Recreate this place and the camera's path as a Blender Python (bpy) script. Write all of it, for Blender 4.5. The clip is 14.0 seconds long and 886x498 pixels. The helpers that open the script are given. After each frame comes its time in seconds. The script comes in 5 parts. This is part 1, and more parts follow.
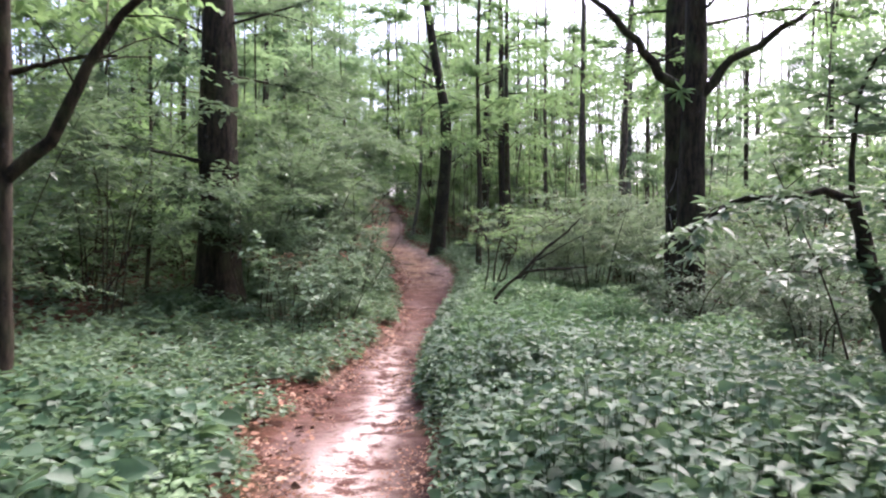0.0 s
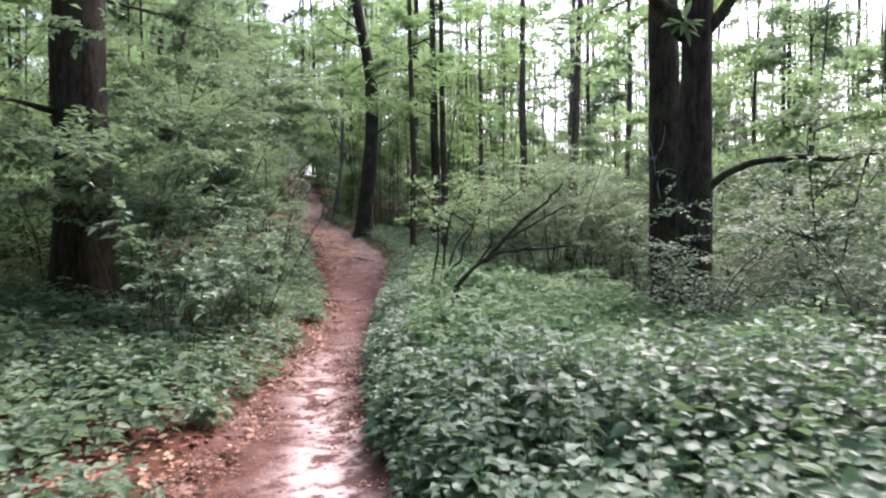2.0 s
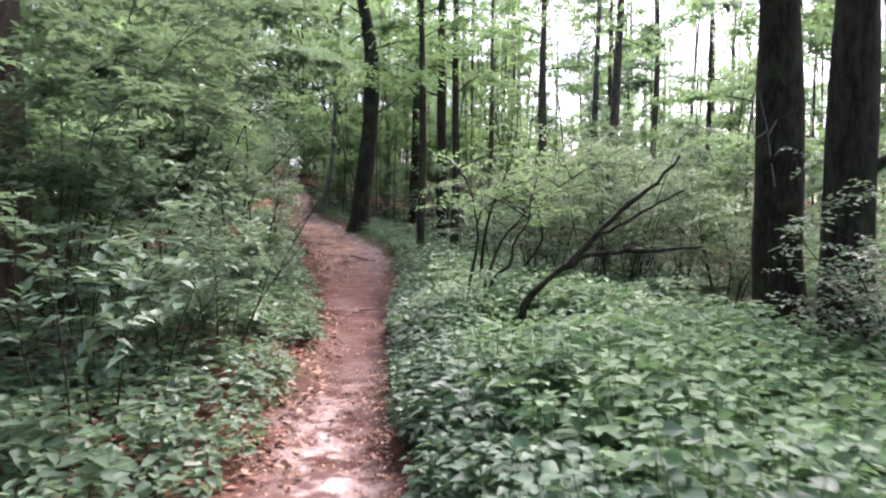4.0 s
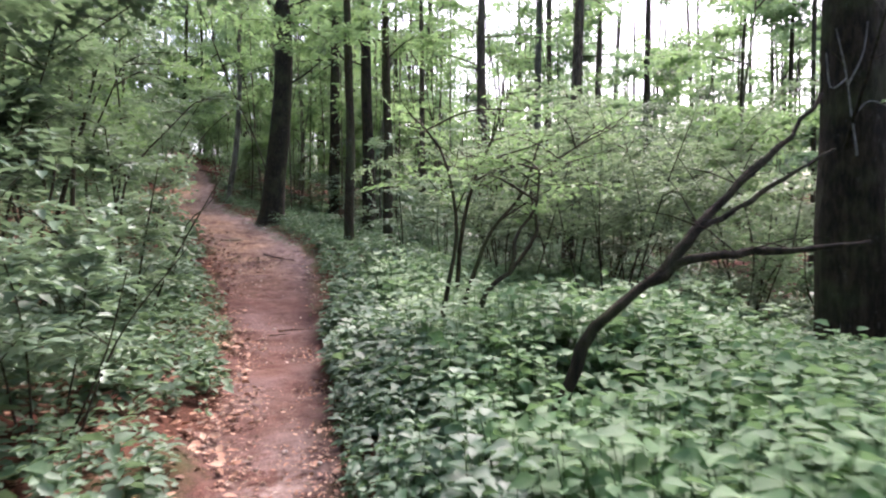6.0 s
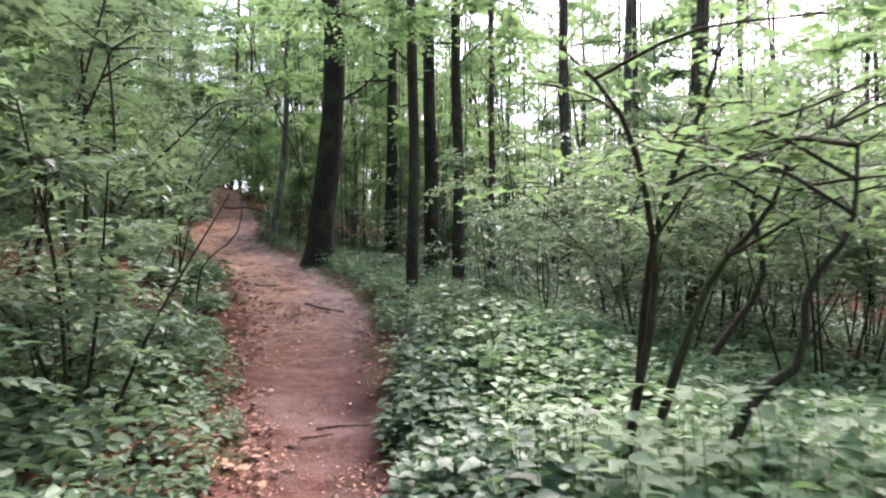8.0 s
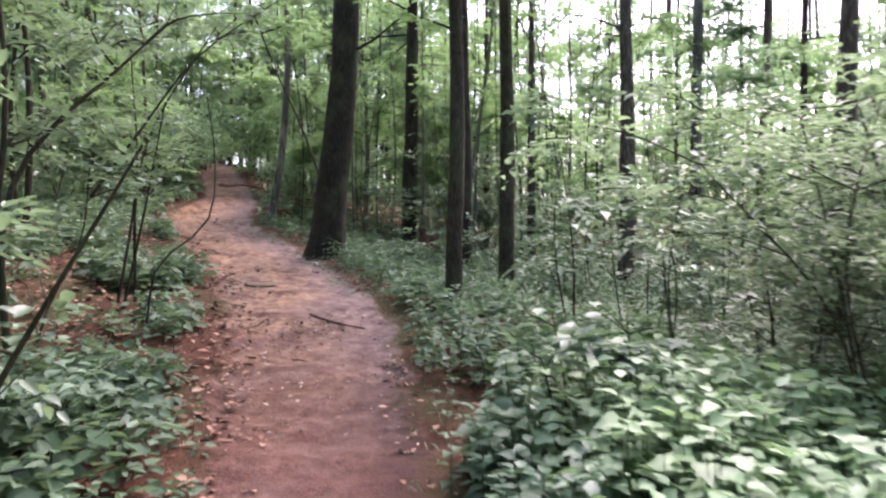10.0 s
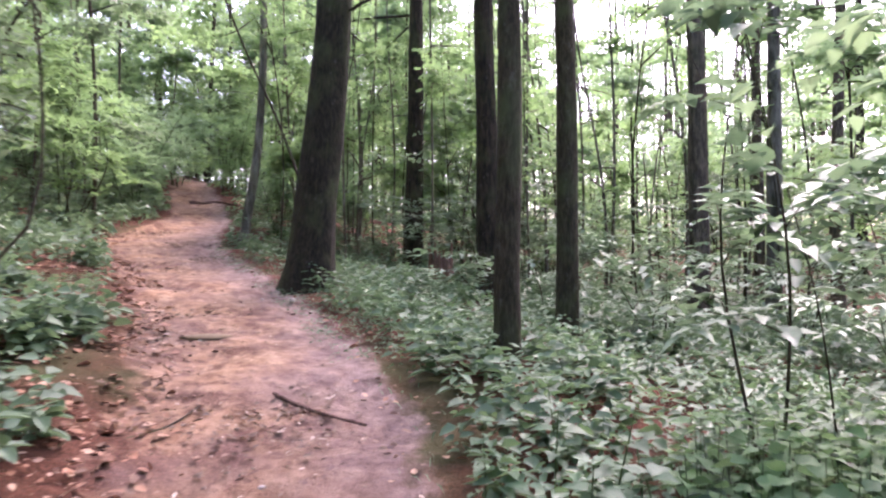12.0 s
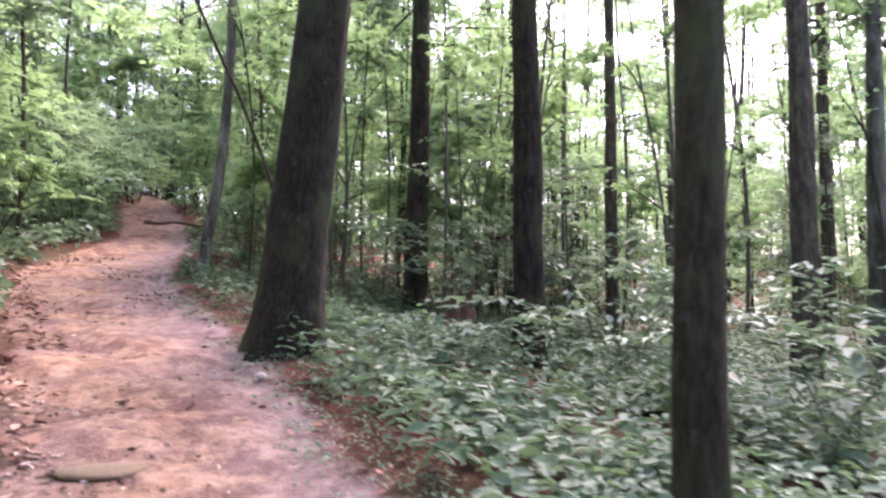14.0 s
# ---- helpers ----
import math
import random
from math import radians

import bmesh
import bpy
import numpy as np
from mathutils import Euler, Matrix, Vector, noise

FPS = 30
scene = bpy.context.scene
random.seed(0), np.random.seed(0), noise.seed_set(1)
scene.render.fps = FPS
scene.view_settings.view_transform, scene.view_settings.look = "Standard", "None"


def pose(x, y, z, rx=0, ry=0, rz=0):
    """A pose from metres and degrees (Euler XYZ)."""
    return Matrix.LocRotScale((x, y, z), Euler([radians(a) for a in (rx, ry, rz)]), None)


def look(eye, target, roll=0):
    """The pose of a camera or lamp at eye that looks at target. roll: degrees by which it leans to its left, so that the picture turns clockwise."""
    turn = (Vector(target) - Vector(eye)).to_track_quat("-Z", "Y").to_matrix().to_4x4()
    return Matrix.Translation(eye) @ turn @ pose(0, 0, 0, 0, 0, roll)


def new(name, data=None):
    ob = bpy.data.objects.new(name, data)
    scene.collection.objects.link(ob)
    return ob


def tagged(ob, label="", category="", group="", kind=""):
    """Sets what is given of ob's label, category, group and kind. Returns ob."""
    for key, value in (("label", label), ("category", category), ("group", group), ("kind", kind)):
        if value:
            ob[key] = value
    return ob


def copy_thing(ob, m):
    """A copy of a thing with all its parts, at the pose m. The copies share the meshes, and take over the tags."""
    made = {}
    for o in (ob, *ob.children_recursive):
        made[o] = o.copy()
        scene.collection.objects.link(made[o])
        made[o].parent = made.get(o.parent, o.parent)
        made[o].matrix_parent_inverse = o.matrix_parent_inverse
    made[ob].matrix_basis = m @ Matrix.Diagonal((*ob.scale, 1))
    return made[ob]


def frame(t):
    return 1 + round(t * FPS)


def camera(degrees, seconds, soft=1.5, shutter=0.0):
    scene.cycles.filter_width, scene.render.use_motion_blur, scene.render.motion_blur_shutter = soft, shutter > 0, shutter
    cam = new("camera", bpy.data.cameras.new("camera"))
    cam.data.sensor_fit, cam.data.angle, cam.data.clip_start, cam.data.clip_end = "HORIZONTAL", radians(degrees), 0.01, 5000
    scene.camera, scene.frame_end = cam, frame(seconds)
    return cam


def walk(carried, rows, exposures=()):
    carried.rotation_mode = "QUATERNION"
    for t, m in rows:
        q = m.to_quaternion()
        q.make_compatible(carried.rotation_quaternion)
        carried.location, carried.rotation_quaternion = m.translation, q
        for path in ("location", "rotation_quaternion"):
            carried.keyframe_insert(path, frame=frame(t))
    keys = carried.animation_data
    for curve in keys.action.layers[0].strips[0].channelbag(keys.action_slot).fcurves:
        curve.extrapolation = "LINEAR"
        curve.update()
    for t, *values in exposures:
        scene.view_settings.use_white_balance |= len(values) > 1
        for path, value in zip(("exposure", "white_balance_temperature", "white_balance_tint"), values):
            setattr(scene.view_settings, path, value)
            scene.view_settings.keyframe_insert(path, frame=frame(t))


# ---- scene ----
cam = camera(63.9, 14.0, soft=2.2, shutter=0.4)
PATH = [
    (0, (0.062, -0.096, 1.486), (0.046, 1.904, 1.486), 0.1),
    (0.5, (-0.042, 0.591, 1.485), (0.027, 2.59, 1.453), -0.1),
    (1, (-0.153, 1.3, 1.456), (0.002, 3.293, 1.384), 0.2),
    (1.5, (-0.26, 2.045, 1.415), (-0.089, 4.037, 1.384), -0.2),
    (2, (-0.32, 2.816, 1.366), (-0.102, 4.804, 1.322), -0.5),
    (2.5, (-0.373, 3.622, 1.331), (-0.159, 5.61, 1.29), -0.2),
    (3, (-0.439, 4.388, 1.283), (-0.181, 6.371, 1.265), 0.2),
    (3.2, (-0.501, 4.703, 1.272), (-0.273, 6.69, 1.24), 0.6),
    (5.3, (-0.822, 7.696, 1.335), (-0.433, 9.657, 1.283), 0.1),
    (5.5, (-0.817, 7.982, 1.333), (-0.408, 9.939, 1.297), -0.2),
    (6, (-0.76, 8.735, 1.296), (-0.249, 10.667, 1.225), -0.1),
    (6.5, (-0.696, 9.519, 1.296), (-0.239, 11.466, 1.281), -0.1),
    (7, (-0.657, 10.364, 1.247), (-0.246, 12.322, 1.255), -0.2),
    (7.5, (-0.579, 11.021, 1.296), (-0.236, 12.991, 1.329), 0.1),
    (7.7, (-0.558, 11.292, 1.28), (-0.191, 13.258, 1.33), -0.2),
    (9.8, (-0.594, 14.29, 1.48), (-0.217, 16.254, 1.453), -0.2),
    (10, (-0.585, 14.584, 1.485), (-0.225, 16.551, 1.474), 0.1),
    (10.5, (-0.565, 15.394, 1.508), (-0.373, 17.385, 1.548), 0.5),
    (11, (-0.538, 16.168, 1.529), (-0.304, 18.154, 1.566), 0.2),
    (11.5, (-0.524, 16.925, 1.547), (-0.346, 18.916, 1.614), 0.5),
    (12, (-0.433, 17.659, 1.543), (-0.047, 19.621, 1.595), -0.3),
    (12.5, (-0.391, 18.391, 1.598), (0.031, 20.342, 1.714), 0.3),
    (13, (-0.39, 19.108, 1.65), (0.104, 21.043, 1.767), -0.0),
    (13.5, (-0.344, 19.792, 1.73), (0.186, 21.719, 1.803), 0.3),
    (14, (-0.468, 20.349, 1.793), (-0.009, 22.292, 1.91), 0.2),
]
walk(cam, [(t, look(eye, target, roll)) for t, eye, target, roll in PATH], exposures=[(0, 2.04, 6060, 27), (1.5, 2.04, 6060, 27), (3, 2.12, 6060, 27), (5.5, 2.16, 6120, 26), (7.5, 2.22, 6200, 25), (10, 2.5, 6100, 31), (12, 2.92, 6110, 39), (13.4, 3.02, 6090, 41), (14, 3.07, 6090, 41)])

# ---- light: bright overcast sky through the canopy ----
world = bpy.data.worlds.new("sky_world")
scene.world = world
world.use_nodes = True
wn = world.node_tree.nodes
wl = world.node_tree.links
sky = wn.new("ShaderNodeTexSky")
sky.sky_type = "NISHITA"
sky.sun_disc = False
sky.sun_elevation = radians(52)
sky.sun_rotation = radians(40)
sky.dust_density = 5.0
sky.air_density = 0.8
sky.ozone_density = 0.4
wl.new(sky.outputs[0], wn["Background"].inputs[0])
wn["Background"].inputs[1].default_value = 0.15
sun_data = bpy.data.lights.new("sun", "SUN")
sun_data.energy = 1.5
sun_data.angle = radians(28)
sun_data.color = (1.0, 0.95, 0.87)
sun = new("sun", sun_data)
az = radians(40)
sun_dir = Vector((math.sin(az) * math.cos(radians(52)), math.cos(az) * math.cos(radians(52)), math.sin(radians(52))))
sun.matrix_world = look(sun_dir * 60, (0, 0, 0))


# ---- materials ----
def mat(name):
    m = bpy.data.materials.new(name)
    m.use_nodes = True
    nt = m.node_tree
    return m, nt, nt.nodes["Principled BSDF"], nt.nodes["Material Output"]


def node(nt, kind, **sets):
    n = nt.nodes.new(kind)
    for k, v in sets.items():
        n.inputs[k].default_value = v
    return n


def ramp(nt, fac, stops):
    r = nt.nodes.new("ShaderNodeValToRGB")
    while len(r.color_ramp.elements) < len(stops):
        r.color_ramp.elements.new(0.5)
    for e, (p, c) in zip(r.color_ramp.elements, stops):
        e.position, e.color = p, (*c, 1)
    nt.links.new(fac, r.inputs[0])
    return r.outputs[0]


def mix(nt, fac, a, b, mode="MIX"):
    n = nt.nodes.new("ShaderNodeMix")
    n.data_type, n.blend_type = "RGBA", mode
    for sock, v in ((n.inputs[0], fac), (n.inputs[6], a), (n.inputs[7], b)):
        if isinstance(v, (int, float)):
            sock.default_value = v
        elif isinstance(v, tuple):
            sock.default_value = (*v, 1)
        else:
            nt.links.new(v, sock)
    return n.outputs[2]


def place_noise(nt, scale, detail=5.0, stretch=(1, 1, 1), rough=0.55):
    geo = nt.nodes.new("ShaderNodeNewGeometry")
    mp = nt.nodes.new("ShaderNodeMapping")
    mp.inputs["Scale"].default_value = stretch
    nt.links.new(geo.outputs["Position"], mp.inputs[0])
    n = node(nt, "ShaderNodeTexNoise", Scale=scale, Detail=detail, Roughness=rough)
    nt.links.new(mp.outputs[0], n.inputs["Vector"])
    return n.outputs["Fac"]


def bump(nt, bsdf, height, strength, distance):
    b = node(nt, "ShaderNodeBump", Strength=strength, Distance=distance)
    nt.links.new(height, b.inputs["Height"])
    nt.links.new(b.outputs[0], bsdf.inputs["Normal"])


def leaf_material(name, dark, mid, light, rough=0.42, sheer=0.45, gloss=0.5):
    m, nt, b, out = mat(name)
    geo = nt.nodes.new("ShaderNodeNewGeometry")
    base = ramp(nt, geo.outputs["Random Per Island"], [(0.0, dark), (0.5, mid), (1.0, light)])
    patch = place_noise(nt, 1.3, 3)
    col = mix(nt, ramp(nt, patch, [(0.38, (0, 0, 0)), (0.64, (1, 1, 1))]), mix(nt, 0.4, base, dark), mix(nt, 0.5, base, light))
    vein = place_noise(nt, 60, 2)
    col = mix(nt, 0.25, col, mix(nt, vein, dark, light))
    nt.links.new(col, b.inputs["Base Color"])
    b.inputs["Roughness"].default_value = rough
    b.inputs["Specular IOR Level"].default_value = gloss
    bump(nt, b, vein, 0.25, 0.01)
    tr = nt.nodes.new("ShaderNodeBsdfTranslucent")
    warm = mix(nt, 0.5, col, (0.25, 0.38, 0.155))
    nt.links.new(warm, tr.inputs[0])
    ms = nt.nodes.new("ShaderNodeMixShader")
    ms.inputs[0].default_value = sheer
    nt.links.new(b.outputs[0], ms.inputs[1])
    nt.links.new(tr.outputs[0], ms.inputs[2])
    nt.links.new(ms.outputs[0], out.inputs[0])
    return m


def bark_material(name, dark, light, moss=0.3, furrow=16.0, depth=0.02):
    m, nt, b, out = mat(name)
    ridges = place_noise(nt, furrow, 7, (1, 1, 0.26), 0.72)
    flakes = place_noise(nt, furrow * 2.6, 5, (1, 1, 0.35), 0.65)
    blotch = place_noise(nt, 2.2, 4)
    fine = place_noise(nt, 90, 3)
    col = ramp(nt, ridges, [(0.38, dark), (0.52, mix_rgb(dark, light, 0.55)), (0.66, light)])
    col = mix(nt, ramp(nt, flakes, [(0.55, (0, 0, 0)), (0.75, (0.45, 0.45, 0.45))]), col, tuple(1.35 * c for c in light))
    col = mix(nt, mix(nt, 0.5, blotch, fine), mix(nt, 0.5, col, dark), col)
    cracks = place_noise(nt, furrow * 1.4, 4, (1, 1, 0.22), 0.55)
    col = mix(nt, ramp(nt, cracks, [(0.44, (0.55, 0.55, 0.55)), (0.5, (0, 0, 0))]), col, tuple(0.6 * c for c in dark))
    lichen = place_noise(nt, 9, 6, (1, 1, 0.6), 0.75)
    col = mix(nt, ramp(nt, lichen, [(0.6, (0, 0, 0)), (0.68, (0.55, 0.55, 0.55))]), col, tuple(0.5 * c + 0.06 for c in light))
    green = ramp(nt, blotch, [(0.48, (0, 0, 0)), (0.7, (moss, moss, moss))])
    col = mix(nt, green, col, (0.06, 0.075, 0.03))
    nt.links.new(col, b.inputs["Base Color"])
    b.inputs["Roughness"].default_value = 0.88
    b.inputs["Specular IOR Level"].default_value = 0.2
    bump(nt, b, mix(nt, 0.35, ridges, flakes), 1.0, depth * 1.6)
    return m


def mix_rgb(a, b, f):
    return tuple(p + (q - p) * f for p, q in zip(a, b))


def litter_material(name, stops, rough=0.7):
    m, nt, b, out = mat(name)
    geo = nt.nodes.new("ShaderNodeNewGeometry")
    col = ramp(nt, geo.outputs["Random Per Island"], stops)
    col = mix(nt, 0.4, col, mix(nt, place_noise(nt, 40, 3), (0.04, 0.02, 0.012), (0.4, 0.26, 0.16)))
    nt.links.new(col, b.inputs["Base Color"])
    b.inputs["Roughness"].default_value = rough
    return m


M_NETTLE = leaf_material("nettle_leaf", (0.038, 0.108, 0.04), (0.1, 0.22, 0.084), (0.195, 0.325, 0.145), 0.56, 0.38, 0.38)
# nettle leaf again with shade put into its colour
M_NETTLE_SHADED = leaf_material("shaded_nettle_leaf", (0.024, 0.066, 0.036), (0.052, 0.118, 0.064), (0.12, 0.21, 0.115), 0.48, 0.32, 0.42)
# light green herbs, and a bed whose bright light is put into the colour
M_PALE_LIT = leaf_material("pale_lit_plant_leaf", (0.09, 0.18, 0.085), (0.2, 0.335, 0.16), (0.31, 0.44, 0.24), 0.5, 0.38, 0.5)
# thicket leaf lightened: the light falling on it is in the colour
M_HAW_SUNLIT = leaf_material("sunlit_hawthorn_leaf", (0.085, 0.125, 0.068), (0.155, 0.215, 0.12), (0.27, 0.335, 0.215), 0.48, 0.5, 0.45)
M_MAPLE = leaf_material("maple_leaf", (0.07, 0.13, 0.085), (0.125, 0.2, 0.125), (0.21, 0.29, 0.195), 0.46, 0.32, 0.5)
M_LOW = leaf_material("ground_plant_leaf", (0.036, 0.08, 0.045), (0.075, 0.14, 0.078), (0.16, 0.245, 0.14), 0.5, 0.33, 0.45)
M_HAZEL = leaf_material("shrub_leaf", (0.042, 0.078, 0.05), (0.08, 0.135, 0.082), (0.17, 0.235, 0.15), 0.42, 0.38, 0.55)
M_CROWN = leaf_material("crown_leaf", (0.065, 0.125, 0.05), (0.115, 0.205, 0.07), (0.18, 0.29, 0.095), 0.5, 0.66)
# background leaf, greyed and bluish: haze and skylight put into the colour
M_FAR_HAZY = leaf_material("hazy_far_leaf", (0.075, 0.13, 0.085), (0.115, 0.19, 0.105), (0.17, 0.265, 0.145), 0.55, 0.68)
M_OAK = bark_material("oak_bark", (0.012, 0.009, 0.006), (0.068, 0.05, 0.031), 0.5, 14, 0.03)
M_ALDER = bark_material("smooth_bark", (0.024, 0.0195, 0.0115), (0.086, 0.071, 0.042), 0.75, 34, 0.01)
M_BROWN = bark_material("brown_bark", (0.012, 0.0098, 0.006), (0.05, 0.042, 0.025), 0.6, 34, 0.01)
M_POLE = bark_material("pole_bark", (0.06, 0.055, 0.04), (0.2, 0.18, 0.14), 0.5, 22, 0.006)
M_PINE = bark_material("pine_bark", (0.04, 0.032, 0.022), (0.17, 0.138, 0.097), 0.3, 16, 0.014)
M_BIRCH = bark_material("birch_bark", (0.04, 0.037, 0.026), (0.27, 0.262, 0.205), 0.35, 5, 0.01)
M_TWIG = bark_material("twig_bark", (0.024, 0.019, 0.012), (0.09, 0.07, 0.045), 0.6, 40, 0.006)
M_STEM = leaf_material("green_stem", (0.03, 0.06, 0.02), (0.05, 0.09, 0.03), (0.08, 0.12, 0.05), 0.6, 0.1, 0.3)
M_LITTER = litter_material("dead_leaf", [(0.0, (0.05, 0.02, 0.014)), (0.35, (0.16, 0.052, 0.028)), (0.7, (0.32, 0.12, 0.06)), (0.95, (0.52, 0.33, 0.22))])
M_TAN = litter_material("dry_leaf", [(0.0, (0.16, 0.07, 0.045)), (0.5, (0.34, 0.18, 0.12)), (1.0, (0.52, 0.35, 0.26))])
M_CHIP = litter_material("path_crumb", [(0.0, (0.025, 0.014, 0.01)), (0.5, (0.07, 0.036, 0.026)), (0.8, (0.2, 0.12, 0.085)), (1.0, (0.6, 0.5, 0.42))])
M_STONE = litter_material("pale_stone", [(0.0, (0.42, 0.38, 0.33)), (1.0, (0.6, 0.56, 0.5))])

# ---- the plan: the trail's edges, the lie of the land ----
TRAIL_Y = [-40, -6, 0, 4.5, 6, 7.5, 9.6, 11.6, 14.3, 16, 18.3, 21.8, 24, 26.4, 28.5, 31, 33, 36, 39.5, 44, 50, 90]
TRAIL_L = [-0.9, -0.9, -0.95, -1.18, -1.45, -1.55, -1.42, -1.28, -1.06, -1.0, -1.15, -1.4, -1.8, -2.35, -3.15, -4.0, -4.1, -3.7, -4.2, -5.2, -9, -20]
TRAIL_R = [0.25, 0.25, 0.2, -0.03, -0.12, -0.25, -0.38, -0.4, -0.22, -0.1, 0.02, 0.2, -0.1, -0.62, -1.25, -1.85, -2.15, -2.2, -2.75, -3.8, -7.6, -18.6]
RISE_Y = [-60, -6, 0, 5, 9, 10.9, 13.6, 15.7, 17.4, 20, 21.5, 23.5, 25.6, 28, 30, 32.3, 36.3, 39.5, 44, 52, 70, 120]
RISE_Z = [0.6, 0.15, 0.03, -0.15, -0.24, -0.26, -0.13, -0.07, 0.05, 0.4, 0.62, 0.95, 1.2, 1.52, 1.78, 2.1, 2.78, 3.45, 4.7, 6.2, 7.5, 9.0]


def rough_noise(x, y):
    return (np.sin(x * 1.7 + 0.6 * np.sin(y * 1.3)) * np.sin(y * 1.45 + 0.8 * np.sin(x * 0.9))
            + 0.5 * np.sin(x * 4.1 + y * 2.3 + 1.0) * np.sin(y * 3.7 - x * 1.9))


def edges(y):
    wob = 0.05 * np.sin(y * 3.1) + 0.04 * np.sin(y * 7.3 + 1)
    return np.interp(y, TRAIL_Y, TRAIL_L) + wob, np.interp(y, TRAIL_Y, TRAIL_R) + 0.04 * np.sin(y * 4.3 + 2)


def land(x, y):
    """Height of the ground."""
    x, y = np.asarray(x, float), np.asarray(y, float)
    left, right = edges(y)
    z = np.interp(y, RISE_Y, RISE_Z)
    dl, dr = np.maximum(left - x, 0), np.maximum(x - right, 0)
    on = np.clip(np.minimum(x - left, right - x) / 0.25, 0, 1)
    up = np.interp(y, [0, 8, 13, 22, 30, 60], [0.04, 0.08, 0.14, 0.12, 0.10, 0.06])
    z = z + up * 7 * (1 - np.exp(-dl / 7)) + 0.06 * np.minimum(dl / 0.3, 1)
    down = np.interp(y, [0, 12, 17, 22, 30, 45, 60], [0.0, 0.0, -0.05, -0.12, -0.2, -0.32, -0.3])
    z = z + down * 9 * (1 - np.exp(-dr / 9)) + 0.10 * np.minimum(dr / 0.25, 1) * np.interp(y, [16, 22], [1, 0.3])
    off = np.minimum((dl + dr) / 1.2, 1)
    return z + rough_noise(x, y) * (0.012 + 0.05 * off) - 0.03 * on


# ---- mesh helpers ----
rng = np.random.default_rng(7)


def quad_mesh(name, verts, quads, material, smooth=False):
    me = bpy.data.meshes.new(name)
    verts, quads = np.asarray(verts, np.float32), np.asarray(quads, np.int32)
    me.vertices.add(len(verts))
    me.vertices.foreach_set("co", verts.ravel())
    me.loops.add(quads.size)
    me.loops.foreach_set("vertex_index", quads.ravel())
    me.polygons.add(len(quads))
    me.polygons.foreach_set("loop_start", np.arange(0, quads.size, 4, dtype=np.int32))
    if smooth:
        me.polygons.foreach_set("use_smooth", np.ones(len(quads), bool))
    me.materials.append(material)
    me.update(calc_edges=True)
    me.validate()
    return me


def unit(v):
    return v / np.maximum(np.linalg.norm(v, axis=-1, keepdims=True), 1e-9)


def leaf_arrays(at, along, up, length, width, droop=0.25, fold=0.18, plain=False):
    """Folded, drooping pointed leaves of two quads each; plain: one bent quad, for far ones."""
    n = len(at)
    along = unit(along)
    side = unit(np.cross(along, up))
    nor = np.cross(side, along)
    length, width = np.broadcast_to(length, n)[:, None], np.broadcast_to(width, n)[:, None]
    drop = droop * length * np.array([0, 0, 1.0])
    if plain == "fine":
        s5 = np.array([0.0, 0.2, 0.45, 0.74, 1.0])
        w5 = np.array([0.03, 0.46, 0.45, 0.2, 0.0])
        mid = at[:, None] + along[:, None] * (length[:, None] * s5[None, :, None]) - drop[:, None] * (s5**2)[None, :, None]
        off = width[:, None] * w5[None, :, None]
        lift = nor[:, None] * off * fold * 1.6
        curl = np.sin(np.arange(n)[:, None, None] * 1.7 + s5[None, :, None] * 5) * off * 0.12 * nor[:, None]
        v = np.stack([mid - side[:, None] * off + lift + curl, mid, mid + side[:, None] * off + lift - curl], 2)
        i = (np.arange(4)[:, None] * 3 + np.arange(2)[None]).reshape(-1, 1)
        q = (i + np.array([[0, 1, 4, 3]]))[None] + np.arange(n)[:, None, None] * 15
        return v.reshape(-1, 3), q.reshape(-1, 4)
    if plain:
        v = np.stack([at, at + along * length * 0.45 + side * width * 0.5 + nor * width * fold, at + along * length - drop,
                      at + along * length * 0.45 - side * width * 0.5 + nor * width * fold], 1)
        return v.reshape(-1, 3), np.arange(4 * n).reshape(-1, 4)
    v = np.empty((n, 6, 3))
    v[:, 0] = at
    v[:, 3] = at + along * length - drop
    v[:, 1] = at + along * length * 0.28 + side * width * 0.5 + nor * width * fold - drop * 0.1
    v[:, 2] = at + along * length * 0.68 + side * width * 0.36 + nor * width * fold * 0.7 - drop * 0.45
    v[:, 5] = at + along * length * 0.28 - side * width * 0.5 + nor * width * fold - drop * 0.1
    v[:, 4] = at + along * length * 0.68 - side * width * 0.36 + nor * width * fold * 0.7 - drop * 0.45
    base = np.arange(n)[:, None] * 6
    q = np.concatenate([base + [0, 1, 2, 3], base + [0, 3, 4, 5]], axis=1).reshape(-1, 4)
    return v.reshape(-1, 3), q


def joined(pieces):
    vs, qs, k = [], [], 0
    for v, q in pieces:
        vs.append(v), qs.append(q + k)
        k += len(v)
    return np.concatenate(vs), np.concatenate(qs)


